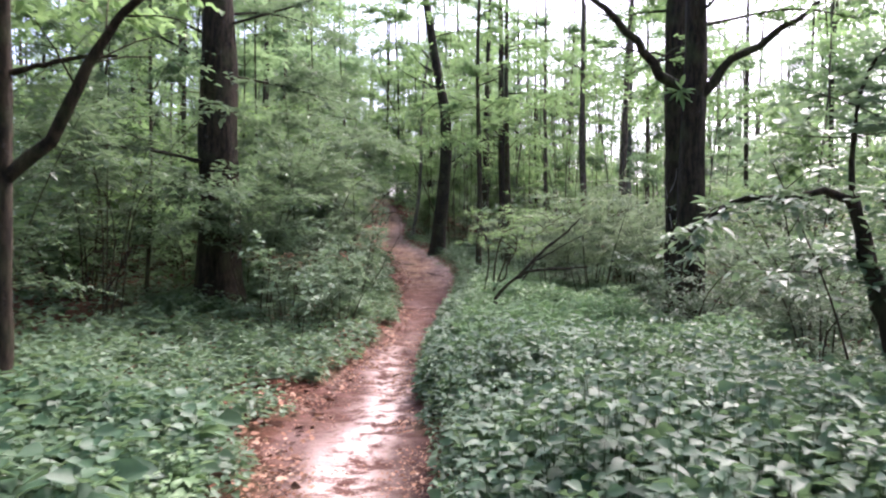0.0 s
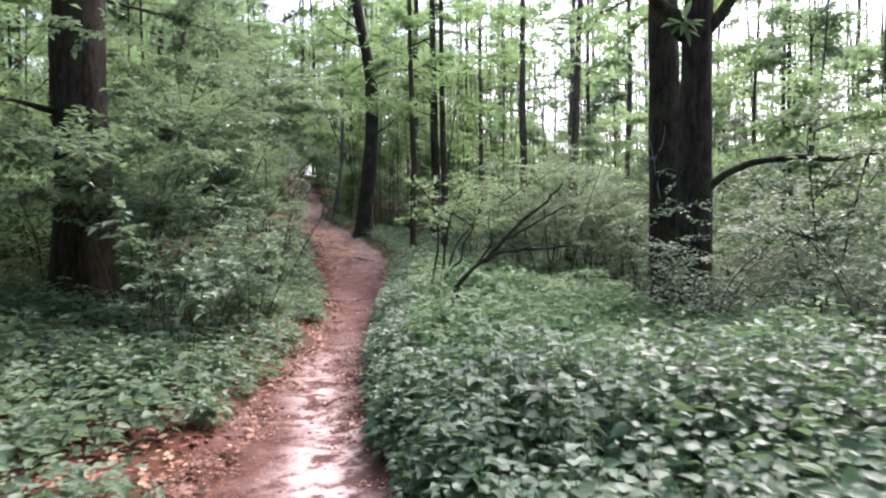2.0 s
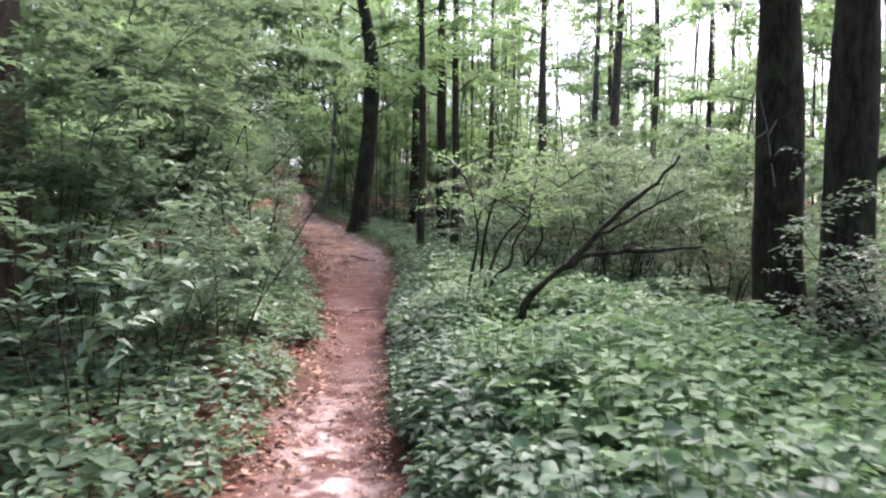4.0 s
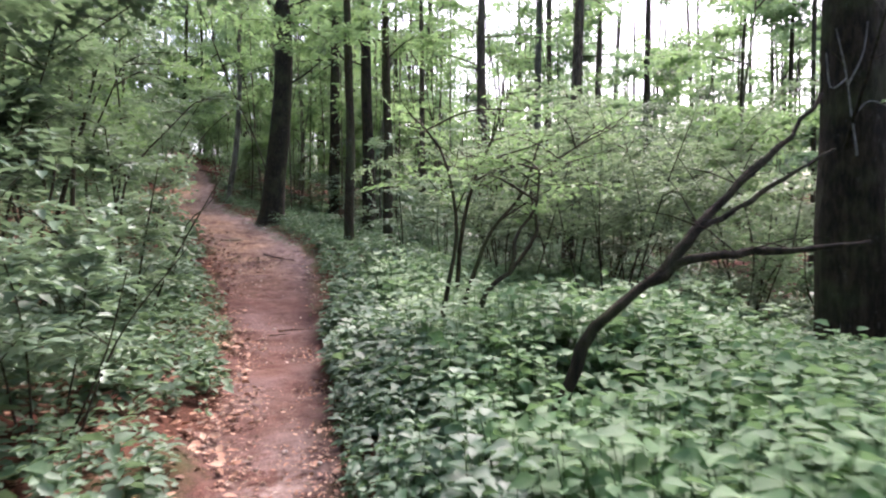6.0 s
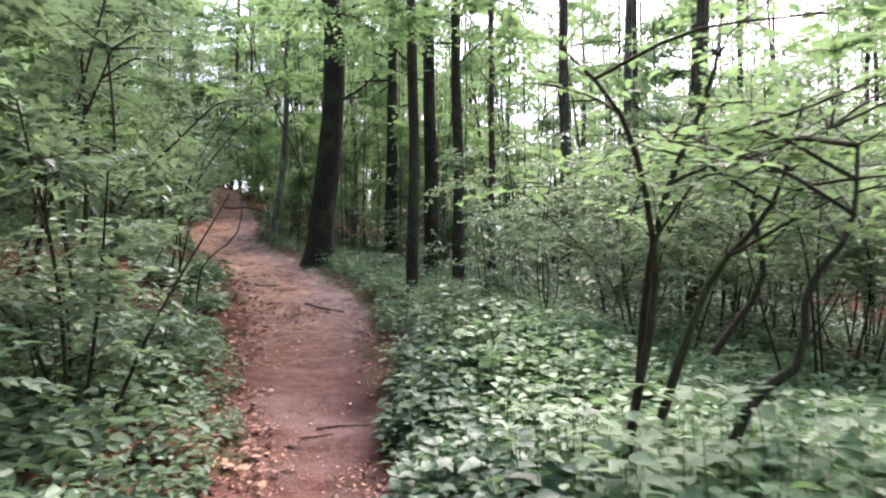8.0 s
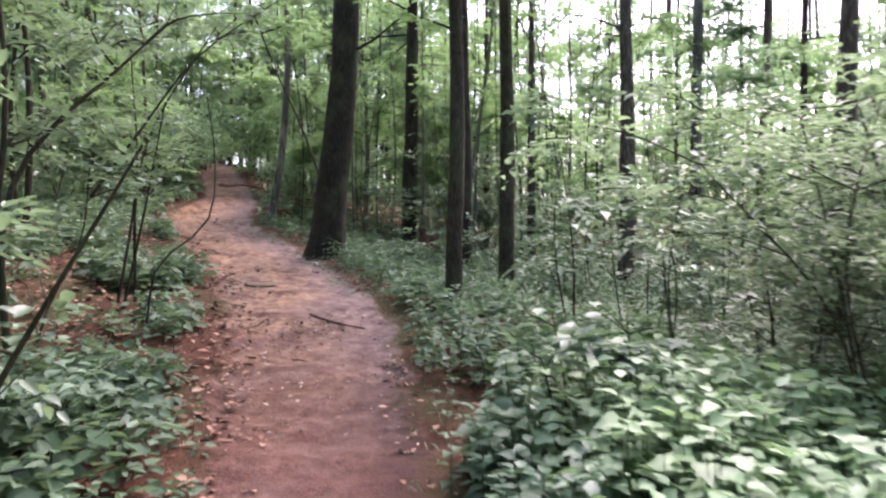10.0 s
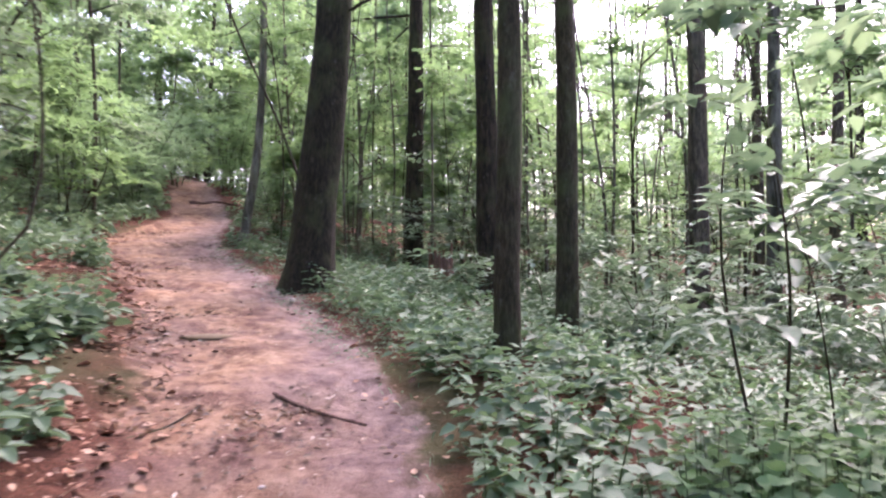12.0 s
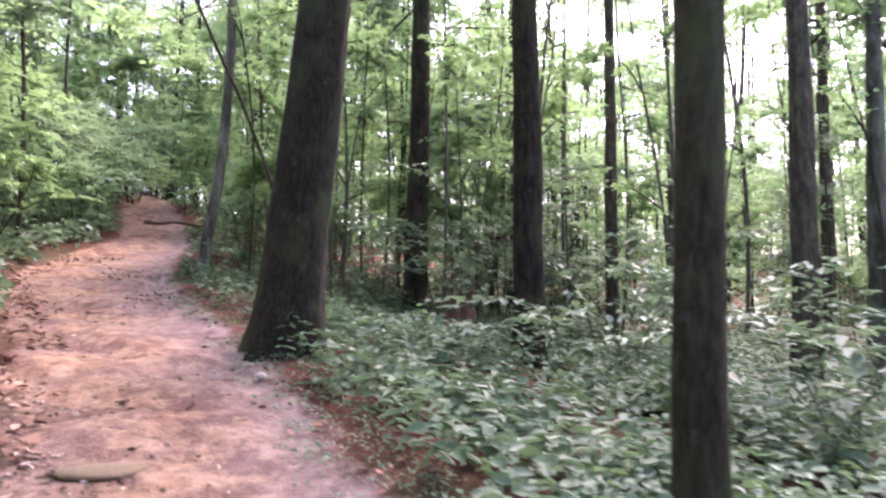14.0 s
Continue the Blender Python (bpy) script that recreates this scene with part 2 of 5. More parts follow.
def tube(points, radii, sides=8, flare=0.0, lumps=0.0):
    """A bent, tapering round stem through the points."""
    p, r = np.asarray(points, float), np.asarray(radii, float)
    t = unit(np.gradient(p, axis=0))
    ref = np.array([1.0, 0.13, 0.07]) if abs(t[0][0]) < 0.8 else np.array([0, 1.0, 0.1])
    a = unit(np.cross(t, ref))
    b = np.cross(t, a)
    ang = np.linspace(0, 2 * np.pi, sides, endpoint=False)
    rad = r[:, None] * np.ones(sides)
    if lumps:
        s = np.linspace(0, 1, len(p))[:, None] * 9
        rad = rad * (1 + lumps * np.sin(ang * 3 + s) * np.sin(s * 2.3 + ang) + lumps * 0.6 * np.sin(ang * 7 - s * 3))
    if flare:
        h = np.cumsum(np.r_[0, np.linalg.norm(np.diff(p, axis=0), axis=1)])[:, None]
        rad = rad * (1 + flare * np.exp(-h / 0.45) * (0.75 + 0.45 * np.cos(ang * 5 + 0.7)))
    v = p[:, None] + rad[..., None] * (np.cos(ang)[None, :, None] * a[:, None] + np.sin(ang)[None, :, None] * b[:, None])
    i = np.arange(len(p) - 1)[:, None] * sides
    j = np.arange(sides)[None]
    k = (j + 1) % sides
    q = np.stack([i + j, i + k, i + sides + k, i + sides + j], -1).reshape(-1, 4)
    return v.reshape(-1, 3), q


def bend(points, n):
    """Smooth resampling of a few points."""
    p = np.asarray(points, float)
    s = np.r_[0, np.cumsum(np.linalg.norm(np.diff(p, axis=0), axis=1))]
    m = np.gradient(p, s, axis=0)
    u = np.linspace(0, s[-1], n)
    i = np.clip(np.searchsorted(s, u, "right") - 1, 0, len(s) - 2)
    h = (s[i + 1] - s[i])
    f = ((u - s[i]) / h)[:, None]
    h = h[:, None]
    return ((2 * f**3 - 3 * f**2 + 1) * p[i] + (f**3 - 2 * f**2 + f) * h * m[i]
            + (3 * f**2 - 2 * f**3) * p[i + 1] + (f**3 - f**2) * h * m[i + 1])


def part(name, me, parent, label=""):
    ob = new(name, me)
    ob.parent = parent
    return tagged(ob, label)


def root_of(name, x, y, label, category, group=""):
    ob = new(name)
    ob.location = (x, y, float(land(x, y)))
    ob.empty_display_size = 0.2
    return tagged(ob, label, category, group)


def sprays(starts, dirs, per, twig, leaf, flat=0.25, droop=0.2, slim=0.6, plain=False):
    """Leaves set left and right along straight twigs, in nearly level sprays."""
    n = len(starts)
    dirs = unit(dirs)
    side = unit(np.cross(dirs, np.array([0, 0, 1.0])) + 1e-6)
    s = np.linspace(0.15, 1.0, per)[None, :, None]
    sgn = np.where(np.arange(per) % 2 == 0, 1.0, -1.0)[None, :, None]
    tw = np.broadcast_to(twig, n)[:, None, None]
    at = starts[:, None] + dirs[:, None] * s * tw
    at = at - np.array([0, 0, 1.0]) * (s**2) * tw * 0.15 + rng.normal(0, 0.012, (n, per, 3))
    d = dirs[:, None] * 0.65 + side[:, None] * sgn * 0.8 + rng.normal(0, 0.22, (n, per, 3))
    up = np.array([0, 0, 1.0]) + rng.normal(0, flat, (n, per, 3))
    ln = leaf * rng.uniform(0.65, 1.2, n * per)
    return leaf_arrays(at.reshape(-1, 3), d.reshape(-1, 3), up.reshape(-1, 3), ln, ln * slim, droop, plain=plain)


def boughs(base, tips, r0, wig=0.12, n=7, sides=5):
    """Limbs from base points to tips, slightly sagging; returns meshes and points for twigs."""
    pieces, pts, dirs = [], [], []
    for b, e in zip(base, tips):
        b, e = np.asarray(b, float), np.asarray(e, float)
        ln = np.linalg.norm(e - b)
        mid = (b + e) / 2 + rng.normal(0, wig * ln * 0.5, 3) + np.array([0, 0, 0.08 * ln])
        p = bend([b, mid, e], n)
        pieces.append(tube(p, np.linspace(r0, r0 * 0.25, n), sides))
        pts.append(p[2:])
        dirs.append(np.gradient(p, axis=0)[2:])
    return pieces, np.concatenate(pts), np.concatenate(dirs)


def leafy(pts, dirs, count, per, twig, leaf, spread=0.8, **kw):
    i = rng.integers(0, len(pts), count)
    d = unit(dirs[i]) * 0.5 + np.c_[rng.normal(0, spread, (count, 2)), rng.normal(0.05, 0.25, count)]
    return sprays(pts[i], d, per, twig * rng.uniform(0.5, 1.2, count), leaf, **kw)


def twigs_of(pts, dirs, count, ln, r=0.004):
    out = []
    for k in rng.integers(0, len(pts), count):
        d = unit(unit(dirs[k]) * 0.5 + np.r_[rng.normal(0, 0.8, 2), rng.normal(0.1, 0.3)])
        s = ln * rng.uniform(0.5, 1.2)
        out.append(tube([pts[k], pts[k] + d * s * 0.5, pts[k] + d * s - [0, 0, 0.1 * s]], [r, r * 0.7, r * 0.3], 3))
    return out

# ---- ground ----
def spaced(lo, hi, step, far, grow=1.22):
    mid = list(np.arange(lo, hi + 1e-6, step))
    s, v = step, hi
    while v < far:
        s *= grow
        v += s
        mid.append(v)
    s, v = step, lo
    low = []
    while v > -far:
        s *= grow
        v -= s
        low.append(v)
    return np.array(low[::-1] + mid)


def build_ground():
    xs, ys = spaced(-6, 6, 0.09, 400), spaced(-2, 34, 0.09, 400)
    gx, gy = np.meshgrid(xs, ys)
    left, right = edges(gy)
    inside = np.minimum(gx - left, right - gx)
    gz = land(gx, gy)
    near = np.exp(-np.maximum(np.abs(inside) - 1.0, 0))
    fine = rng.normal(0, 1, gx.shape)
    for _ in range(2):
        fine = (fine + np.roll(fine, 1, 0) + np.roll(fine, -1, 0) + np.roll(fine, 1, 1) + np.roll(fine, -1, 1)) / 5
    broad = rng.normal(0, 1, gx.shape)
    for _ in range(14):
        broad = (broad + np.roll(broad, 1, 0) + np.roll(broad, -1, 0) + np.roll(broad, 1, 1) + np.roll(broad, -1, 1)) / 5
    fine = fine * 0.034 + broad * 0.17
    gz = gz + fine * near
    w = len(xs)
    i = (np.arange(len(ys) - 1)[:, None] * w + np.arange(w - 1)[None]).ravel()
    quads = np.stack([i, i + 1, i + w + 1, i + w], -1)
    me = quad_mesh("ground", np.stack([gx, gy, gz], -1).reshape(-1, 3), quads, M_GROUND, True)
    trail = np.clip(inside / 0.45 + 0.35, 0, 1).ravel()
    mid = (left + right) / 2
    core_x = mid + 0.12 + 0.18 * np.sin(gy * 0.9 + 0.6)
    core = np.exp(-((gx - core_x) / 0.27) ** 2) * np.interp(gy, [-5, 8, 11.5, 14, 90], [1, 1, 0.6, 0.05, 0.0])
    # 0 to 1 from y 18.5 to 23: the earth gets paler up the trail
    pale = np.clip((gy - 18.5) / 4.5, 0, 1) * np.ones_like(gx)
    # painted shade, growing from the trail's middle to its right edge
    edge_shade = np.clip((gx - mid) / np.maximum(right - mid, 0.1) * 1.2, 0, 1) ** 1.3
    for name, val in (("trail", trail), ("sand", core.ravel()), ("trodden", pale.ravel()), ("edge_shade", edge_shade.ravel())):
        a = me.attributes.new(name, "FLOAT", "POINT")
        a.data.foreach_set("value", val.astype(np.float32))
    return tagged(new("ground", me), "forest floor with a trodden reddish earth trail", "ground", kind="structure")


def ground_material():
    m, nt, b, out = mat("forest_floor")
    tr = nt.nodes.new("ShaderNodeAttribute")
    tr.attribute_name = "trail"
    sd = nt.nodes.new("ShaderNodeAttribute")
    sd.attribute_name = "sand"
    big, med, fine = place_noise(nt, 0.9, 4), place_noise(nt, 7, 6), place_noise(nt, 70, 4)
    soil = ramp(nt, med, [(0.3, (0.028, 0.014, 0.009)), (0.5, (0.06, 0.026, 0.017)), (0.72, (0.11, 0.05, 0.033))])
    soil = mix(nt, 0.45, soil, ramp(nt, fine, [(0.35, (0.03, 0.015, 0.01)), (0.7, (0.22, 0.09, 0.055))]))
    red = ramp(nt, med, [(0.3, (0.024, 0.0105, 0.0085)), (0.48, (0.058, 0.026, 0.021)), (0.7, (0.135, 0.068, 0.058))])
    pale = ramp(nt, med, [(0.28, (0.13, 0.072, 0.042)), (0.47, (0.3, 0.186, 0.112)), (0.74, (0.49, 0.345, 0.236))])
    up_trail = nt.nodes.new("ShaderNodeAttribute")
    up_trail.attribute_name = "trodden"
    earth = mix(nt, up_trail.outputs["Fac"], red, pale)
    earth = mix(nt, 0.25, earth, ramp(nt, fine, [(0.35, (0.06, 0.027, 0.021)), (0.65, (0.32, 0.175, 0.125))]))
    scuff = place_noise(nt, 11, 5, (1, 1, 1), 0.7)
    earth = mix(nt, ramp(nt, scuff, [(0.54, (0, 0, 0)), (0.66, (0.8, 0.8, 0.8))]), earth, (0.07, 0.036, 0.028))
    stain = place_noise(nt, 2.6, 6, (1, 1, 1), 0.68)
    earth = mix(nt, ramp(nt, stain, [(0.5, (0, 0, 0)), (0.64, (0.7, 0.7, 0.7))]), earth, (0.115, 0.06, 0.043))
    mulch = place_noise(nt, 2.1, 8, (1, 0.85, 1), 0.72)
    earth = mix(nt, ramp(nt, mulch, [(0.5, (0, 0, 0)), (0.58, (0.75, 0.75, 0.75))]), earth, ramp(nt, fine, [(0.35, (0.045, 0.019, 0.015)), (0.7, (0.15, 0.07, 0.052))]))
    grey = mix(nt, ramp(nt, big, [(0.45, (0, 0, 0)), (0.65, (0.55, 0.55, 0.55))]), earth, (0.2, 0.138, 0.124))
    shade_attr = nt.nodes.new("ShaderNodeAttribute")
    shade_attr.attribute_name = "edge_shade"
    # shade as colour: dark on the lower trail, bluish grey on the upper
    shade_col = mix(nt, up_trail.outputs["Fac"], (0.05, 0.028, 0.025), ramp(nt, med, [(0.35, (0.14, 0.1, 0.095)), (0.7, (0.30, 0.226, 0.216))]))
    half = nt.nodes.new("ShaderNodeMath")
    half.operation = "MULTIPLY"
    half.inputs[1].default_value = 0.8
    nt.links.new(shade_attr.outputs["Fac"], half.inputs[0])
    grey = mix(nt, half.outputs[0], grey, shade_col)
    sand = ramp(nt, med, [(0.3, (0.4, 0.29, 0.255)), (0.6, (0.64, 0.53, 0.49))])
    add = nt.nodes.new("ShaderNodeMath")
    add.operation = "MULTIPLY"
    nt.links.new(sd.outputs["Fac"], add.inputs[0])
    nt.links.new(ramp(nt, place_noise(nt, 3.2, 6, (1, 1, 1), 0.7), [(0.43, (0, 0, 0)), (0.53, (1, 1, 1))]), add.inputs[1])
    worn = mix(nt, add.outputs[0], grey, sand)
    ragged = nt.nodes.new("ShaderNodeMath")
    ragged.operation = "MULTIPLY_ADD"
    nt.links.new(med, ragged.inputs[0])
    ragged.inputs[1].default_value = 0.9
    nt.links.new(tr.outputs["Fac"], ragged.inputs[2])
    edge = ramp(nt, ragged.outputs[0], [(0.62, (0, 0, 0)), (1.08, (1, 1, 1))])
    soil = mix(nt, ramp(nt, place_noise(nt, 0.55, 6), [(0.46, (0, 0, 0)), (0.62, (0.75, 0.75, 0.75))]), soil, (0.045, 0.055, 0.022))
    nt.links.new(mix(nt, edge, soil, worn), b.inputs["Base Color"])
    b.inputs["Roughness"].default_value = 0.95
    b.inputs["Specular IOR Level"].default_value = 0.12
    bump(nt, b, mix(nt, 0.22, med, fine), 0.9, 0.05)
    return m


M_GROUND = ground_material()
ground = build_ground()


# ---- trees ----
def tree(name, label, x, y, dia, lean=(0, 0), height=13.0, material=None, curve=(0, 0), flare=0.5, limbs=(), crown_from=4.0,
         crown_r=2.4, leaves=260, leaf=0.12, leaf_mat=None, sides=14, group="", per=9, plain=False, branches=9, twig=0.55, crown_to=9.0, bow=None):
    """A trunk with limbs and a loose crown. limbs: (points from the trunk, radius)."""
    material, leaf_mat = material or M_ALDER, leaf_mat or M_CROWN
    top = root_of(name, x, y, label, "tree", group)
    hs = np.array([-0.25, 0.0, 0.25, 0.6, 1.2, 2.2, 3.4, 5.0, 7.0, 9.5, 1.0 * max(height, 10)])
    f = hs / hs[-1]
    px = lean[0] * hs + curve[0] * np.sin(hs * 0.75) * 0.12 + rng.normal(0, 0.015, len(hs)) * dia * 2
    py = lean[1] * hs + curve[1] * np.sin(hs * 0.6 + 1) * 0.12
    if bow:
        px = np.interp(hs, [b[0] for b in bow], [b[1] for b in bow])
    rad = dia / 2 * (1 - 0.72 * np.clip(f, 0, 1))
    pts = bend(np.c_[px, py, hs], 60 if sides > 12 else 34)
    part("trunk", quad_mesh("trunk", *tube(pts, np.interp(pts[:, 2], hs, rad), sides, flare, 0.07), material, True), top)
    for lp, lr in limbs:
        p = bend(lp, 12)
        p[1:] += rng.normal(0, lr * 0.22, (11, 3))
        limb = part("limb", quad_mesh("limb", *tube(p, np.linspace(lr, lr * 0.4, 12), 8, 0, 0.1), material, True), top)
        for piece in twigs_of(p[3:], np.gradient(p, axis=0)[3:], 5, 0.7, lr * 0.18):
            part("twig", quad_mesh("twig", *piece, M_TWIG, True), limb)
    if leaves:
        k = branches
        zs = rng.uniform(crown_from, min(hs[-1] * 0.97, crown_to), k)
        b = np.c_[np.interp(zs, hs, px), np.interp(zs, hs, py), zs]
        a = rng.uniform(0, 2 * np.pi, k)
        rr = crown_r * rng.uniform(0.45, 1.1, k) * np.clip(1.25 - (zs - crown_from) / (hs[-1] - crown_from + 0.1) * 0.7, 0.3, 1)
        e = b + np.c_[np.cos(a) * rr, np.sin(a) * rr, rng.uniform(-0.3, 0.7, k)]
        pieces, pp, dd = boughs(b, e, min(max(0.018, dia * 0.08), 0.034))
        for piece in pieces:
            part("branch", quad_mesh("branch", *piece, material, True), top)
        part("crown", quad_mesh("crown", *leafy(pp, dd, leaves, per, twig, leaf, plain=plain), leaf_mat), top)
    return top


def over_trail(p, origin, margin=0.35, height=2.5):
    """Which points hang low over the trail."""
    w = p + np.array(origin)
    le, ri = edges(w[..., 1])
    return (w[..., 0] > le - margin) & (w[..., 0] < ri + margin) & (w[..., 2] < land(w[..., 0], w[..., 1]) + height)


def shrub(name, label, x, y, h, reach, stems=5, leaves=500, per=9, leaf=0.07, twig=0.35, low=0.25, lean=(0, 0), r0=0.014, leaf_mat=None,
          twigs=60, group="", category="shrub", flat=0.25, plain=False, given=None):
    """Several bent stems from one foot, with side boughs and level leaf sprays."""
    top = root_of(name, x, y, label, category, group)
    pts, dirs, wood = [], [], []
    for s in range(stems if given is None else len(given)):
        a = 2 * np.pi * (s + rng.uniform(0, 0.8)) / stems
        end = np.array([math.cos(a) * reach * rng.uniform(0.4, 1) + lean[0], math.sin(a) * reach * rng.uniform(0.4, 1) + lean[1], h * rng.uniform(0.65, 1.05)])
        foot = rng.uniform(0.04, 0.22)
        st = np.array([math.cos(a) * foot, math.sin(a) * foot, -0.1])
        mid = st + (end - st) * [0.3, 0.3, 0.55] + rng.normal(0, 0.11, 3) * h * 0.5
        p = bend([st, mid, end] if given is None else np.array(given[s]) - np.array(top.location), 11)
        part("stem", quad_mesh("stem", *tube(p, np.linspace(r0, r0 * 0.3, 11), 6), M_TWIG, True), top)
        keep = p[:, 2] > low * h
        pts.append(p[keep]), dirs.append(np.gradient(p, axis=0)[keep])
        kk = np.flatnonzero(keep)
        nb = 4
        b = p[rng.choice(kk, nb)]
        aa = rng.uniform(0, 2 * np.pi, nb)
        e = b + np.c_[np.cos(aa), np.sin(aa), rng.uniform(0.0, 0.5, nb)] * reach * rng.uniform(0.4, 0.9, (nb, 1))
        w, q, d = boughs(b, e, r0 * 0.45, sides=4)
        wood += w
        pts.append(q), dirs.append(d)
    pts, dirs = np.concatenate(pts), np.concatenate(dirs)
    wood += twigs_of(pts, dirs, twigs, twig)
    wood = [(v, q) for v, q in wood if not over_trail(v, top.location).any()] or wood[:1]
    lv, lq = leafy(pts, dirs, leaves, per, twig, leaf, flat=flat, plain=plain)
    k = {False: 6, True: 4, "fine": 15}[plain]
    keep = ~over_trail(lv.reshape(-1, k, 3), top.location).any(axis=1)
    lv = lv.reshape(-1, k, 3)[keep].reshape(-1, 3)
    lq = lq[: keep.sum() * {False: 2, True: 1, "fine": 8}[plain]]
    tagged(part("twigwork", quad_mesh("twigwork", *joined(wood), M_TWIG, True), top), kind="stuff")
    tagged(part("foliage", quad_mesh("foliage", lv, lq, leaf_mat or M_HAZEL), top), kind="stuff")
    return top


# the big oak on the bank
tree("oak_tree", "massive dark oak with spreading root flare on the bank", -4.45, 13.8, 0.86, (0.0, 0.0), 15, M_OAK, (0.3, 0), 0.8,
     limbs=[([(-0.3, -0.2, 2.9), (-1.0, -0.5, 3.1), (-2.0, -0.7, 3.2)], 0.03)], crown_from=2.8, crown_r=4.0, leaves=950, leaf=0.12, branches=18, twig=0.7, sides=20, plain=True, leaf_mat=M_HAZEL)
# forked oak with its limbs, and the trunk close behind
tree("oak_tree", "dark forked oak with crooked bare limbs", 4.35, 12.5, 0.52, (0.01, 0), 14, M_OAK, (-0.2, 0), 0.4,
     limbs=[([(-0.05, 0, 4.2), (-0.55, -0.2, 4.7), (-1.2, -0.4, 5.3), (-2.0, -0.6, 6.0)], 0.11),
            ([(0.1, 0, 4.2), (0.5, -0.1, 4.8), (1.1, -0.3, 5.2), (2.0, -0.5, 5.8)], 0.10),
            ([(0.12, -0.1, 2.1), (0.5, -0.3, 2.4), (0.9, -0.5, 2.5), (1.6, -0.8, 2.48), (2.6, -1.2, 2.62), (3.4, -1.5, 2.72)], 0.055)],
     crown_from=4.5, crown_r=3.0, leaves=280, sides=18)
tree("oak_tree", "straight dark oak trunk beside the forked one", 4.75, 14.3, 0.62, (-0.01, 0), 15, M_OAK, (0.2, 0), 0.4,
     limbs=[([(-0.2, -0.1, 2.0), (-0.4, -0.5, 2.5), (-0.45, -0.8, 3.2)], 0.025)], crown_from=4.8, crown_r=2.6, leaves=220, sides=18)
rear = [ob for ob in scene.objects if ob.name.startswith("oak_tree")][-1]
forked = [ob for ob in scene.objects if ob.name.startswith("oak_tree")][-2]
M_DEAD = bark_material("dead_twig", (0.12, 0.11, 0.1), (0.3, 0.28, 0.25), 0.1, 60, 0.004)
ro = np.array(rear.location)
for tw_pts in [[(4.47, 13.97, 1.9), (4.41, 14.0, 2.36), (4.37, 14.01, 2.64), (4.28, 14.04, 3.04)], [(4.39, 14.01, 2.53), (4.53, 13.99, 2.81), (4.57, 13.98, 3.1)], [(4.43, 13.99, 2.24), (4.58, 13.96, 2.39), (4.75, 13.93, 2.35)], [(4.38, 14.01, 2.59), (4.25, 14.03, 2.5), (4.19, 14.05, 2.81)]]:
    part("dead_twig", quad_mesh("dead_twig", *tube(bend(np.array(tw_pts) - ro, 8), np.linspace(0.011, 0.005, 8), 5), M_DEAD, True), rear, "pale dead twig")
n = 12
a = np.linspace(0, 2 * np.pi, n, endpoint=False)
part("leaf_sprig", quad_mesh("leaf_sprig", *leaf_arrays(np.array((4.03, 12.16, 4.21)) - np.array(forked.location) + rng.normal(0, 0.04, (n, 3)), np.c_[np.cos(a), -0.5 * np.ones(n), 0.7 * np.sin(a)],
     np.array([0, -0.6, 1.0]) + rng.normal(0, 0.2, (n, 3)), rng.uniform(0.22, 0.36, n), 0.09, 0.3), M_CROWN), forked, "bright green leaf sprig")
# near tree whose limb arches over, at the start
tree("oak_tree", "young mossy oak with an arching limb", -3.75, 5.9, 0.19, (0, 0), 9, M_OAK, (0.2, 0), 0.4,
     limbs=[([(0.05, 0, 2.02), (0.4, 0, 2.3), (0.75, -0.05, 2.9), (1.15, -0.05, 3.5), (1.9, -0.1, 3.85)], 0.065),
            ([(0.02, 0, 2.9), (0.5, 0.1, 3.05), (0.95, 0.1, 3.1)], 0.03)],
     crown_from=3.6, crown_r=1.8, leaves=70)
crook = root_of("crooked_tree", 3.32, 5.0, "mossy bent little tree with a level bough over the plants", "tree")
co = np.array(crook.location)
for part_name, pts, r0, r1 in (("trunk", [(3.36, 5.0, -0.15), (3.21, 5.0, 0.84), (3.05, 5.0, 1.49), (2.94, 5.0, 1.86)], 0.075, 0.05),
                               ("bough", [(2.97, 5.0, 1.8), (2.75, 5.0, 1.9), (2.48, 5.0, 1.84), (2.25, 5.02, 1.86), (2.0, 5.05, 1.76), (1.85, 5.1, 1.62)], 0.034, 0.012),
                               ("bough", [(2.94, 5.0, 1.84), (2.98, 5.05, 2.3), (3.1, 5.1, 2.75), (3.35, 5.1, 3.1)], 0.022, 0.008)):
    line = bend(np.array(pts) - co, 16)
    line[1:-1] += rng.normal(0, r1 * 0.35, (14, 3))
    part(part_name, quad_mesh(part_name, *tube(line, np.linspace(r0, r1, 16), 9, 0, 0.16), M_OAK, True), crook)
    tagged(part("foliage", quad_mesh("foliage", *leafy(line[5:], np.gradient(line, axis=0)[5:], 34, 7, 0.32, 0.1, flat=0.16), M_MAPLE), crook), kind="stuff")
# four oaks added out of view; their crowns keep skylight off the start
tree("oak_tree", "added unseen oak whose crown shades the start of the trail", 6.0, 2.6, 0.5, (-0.02, 0), 14, M_OAK, (0.2, 0), 0.4, crown_from=4.6, crown_r=4.6, leaves=900, leaf=0.19, branches=20, twig=0.8, plain=True)
tree("oak_tree", "added unseen oak whose crown shades the start of the trail", 2.6, -3.2, 0.45, (0, 0.02), 14, M_OAK, (0.2, 0), 0.4, crown_from=4.8, crown_r=4.4, leaves=800, leaf=0.19, branches=18, twig=0.8, plain=True)
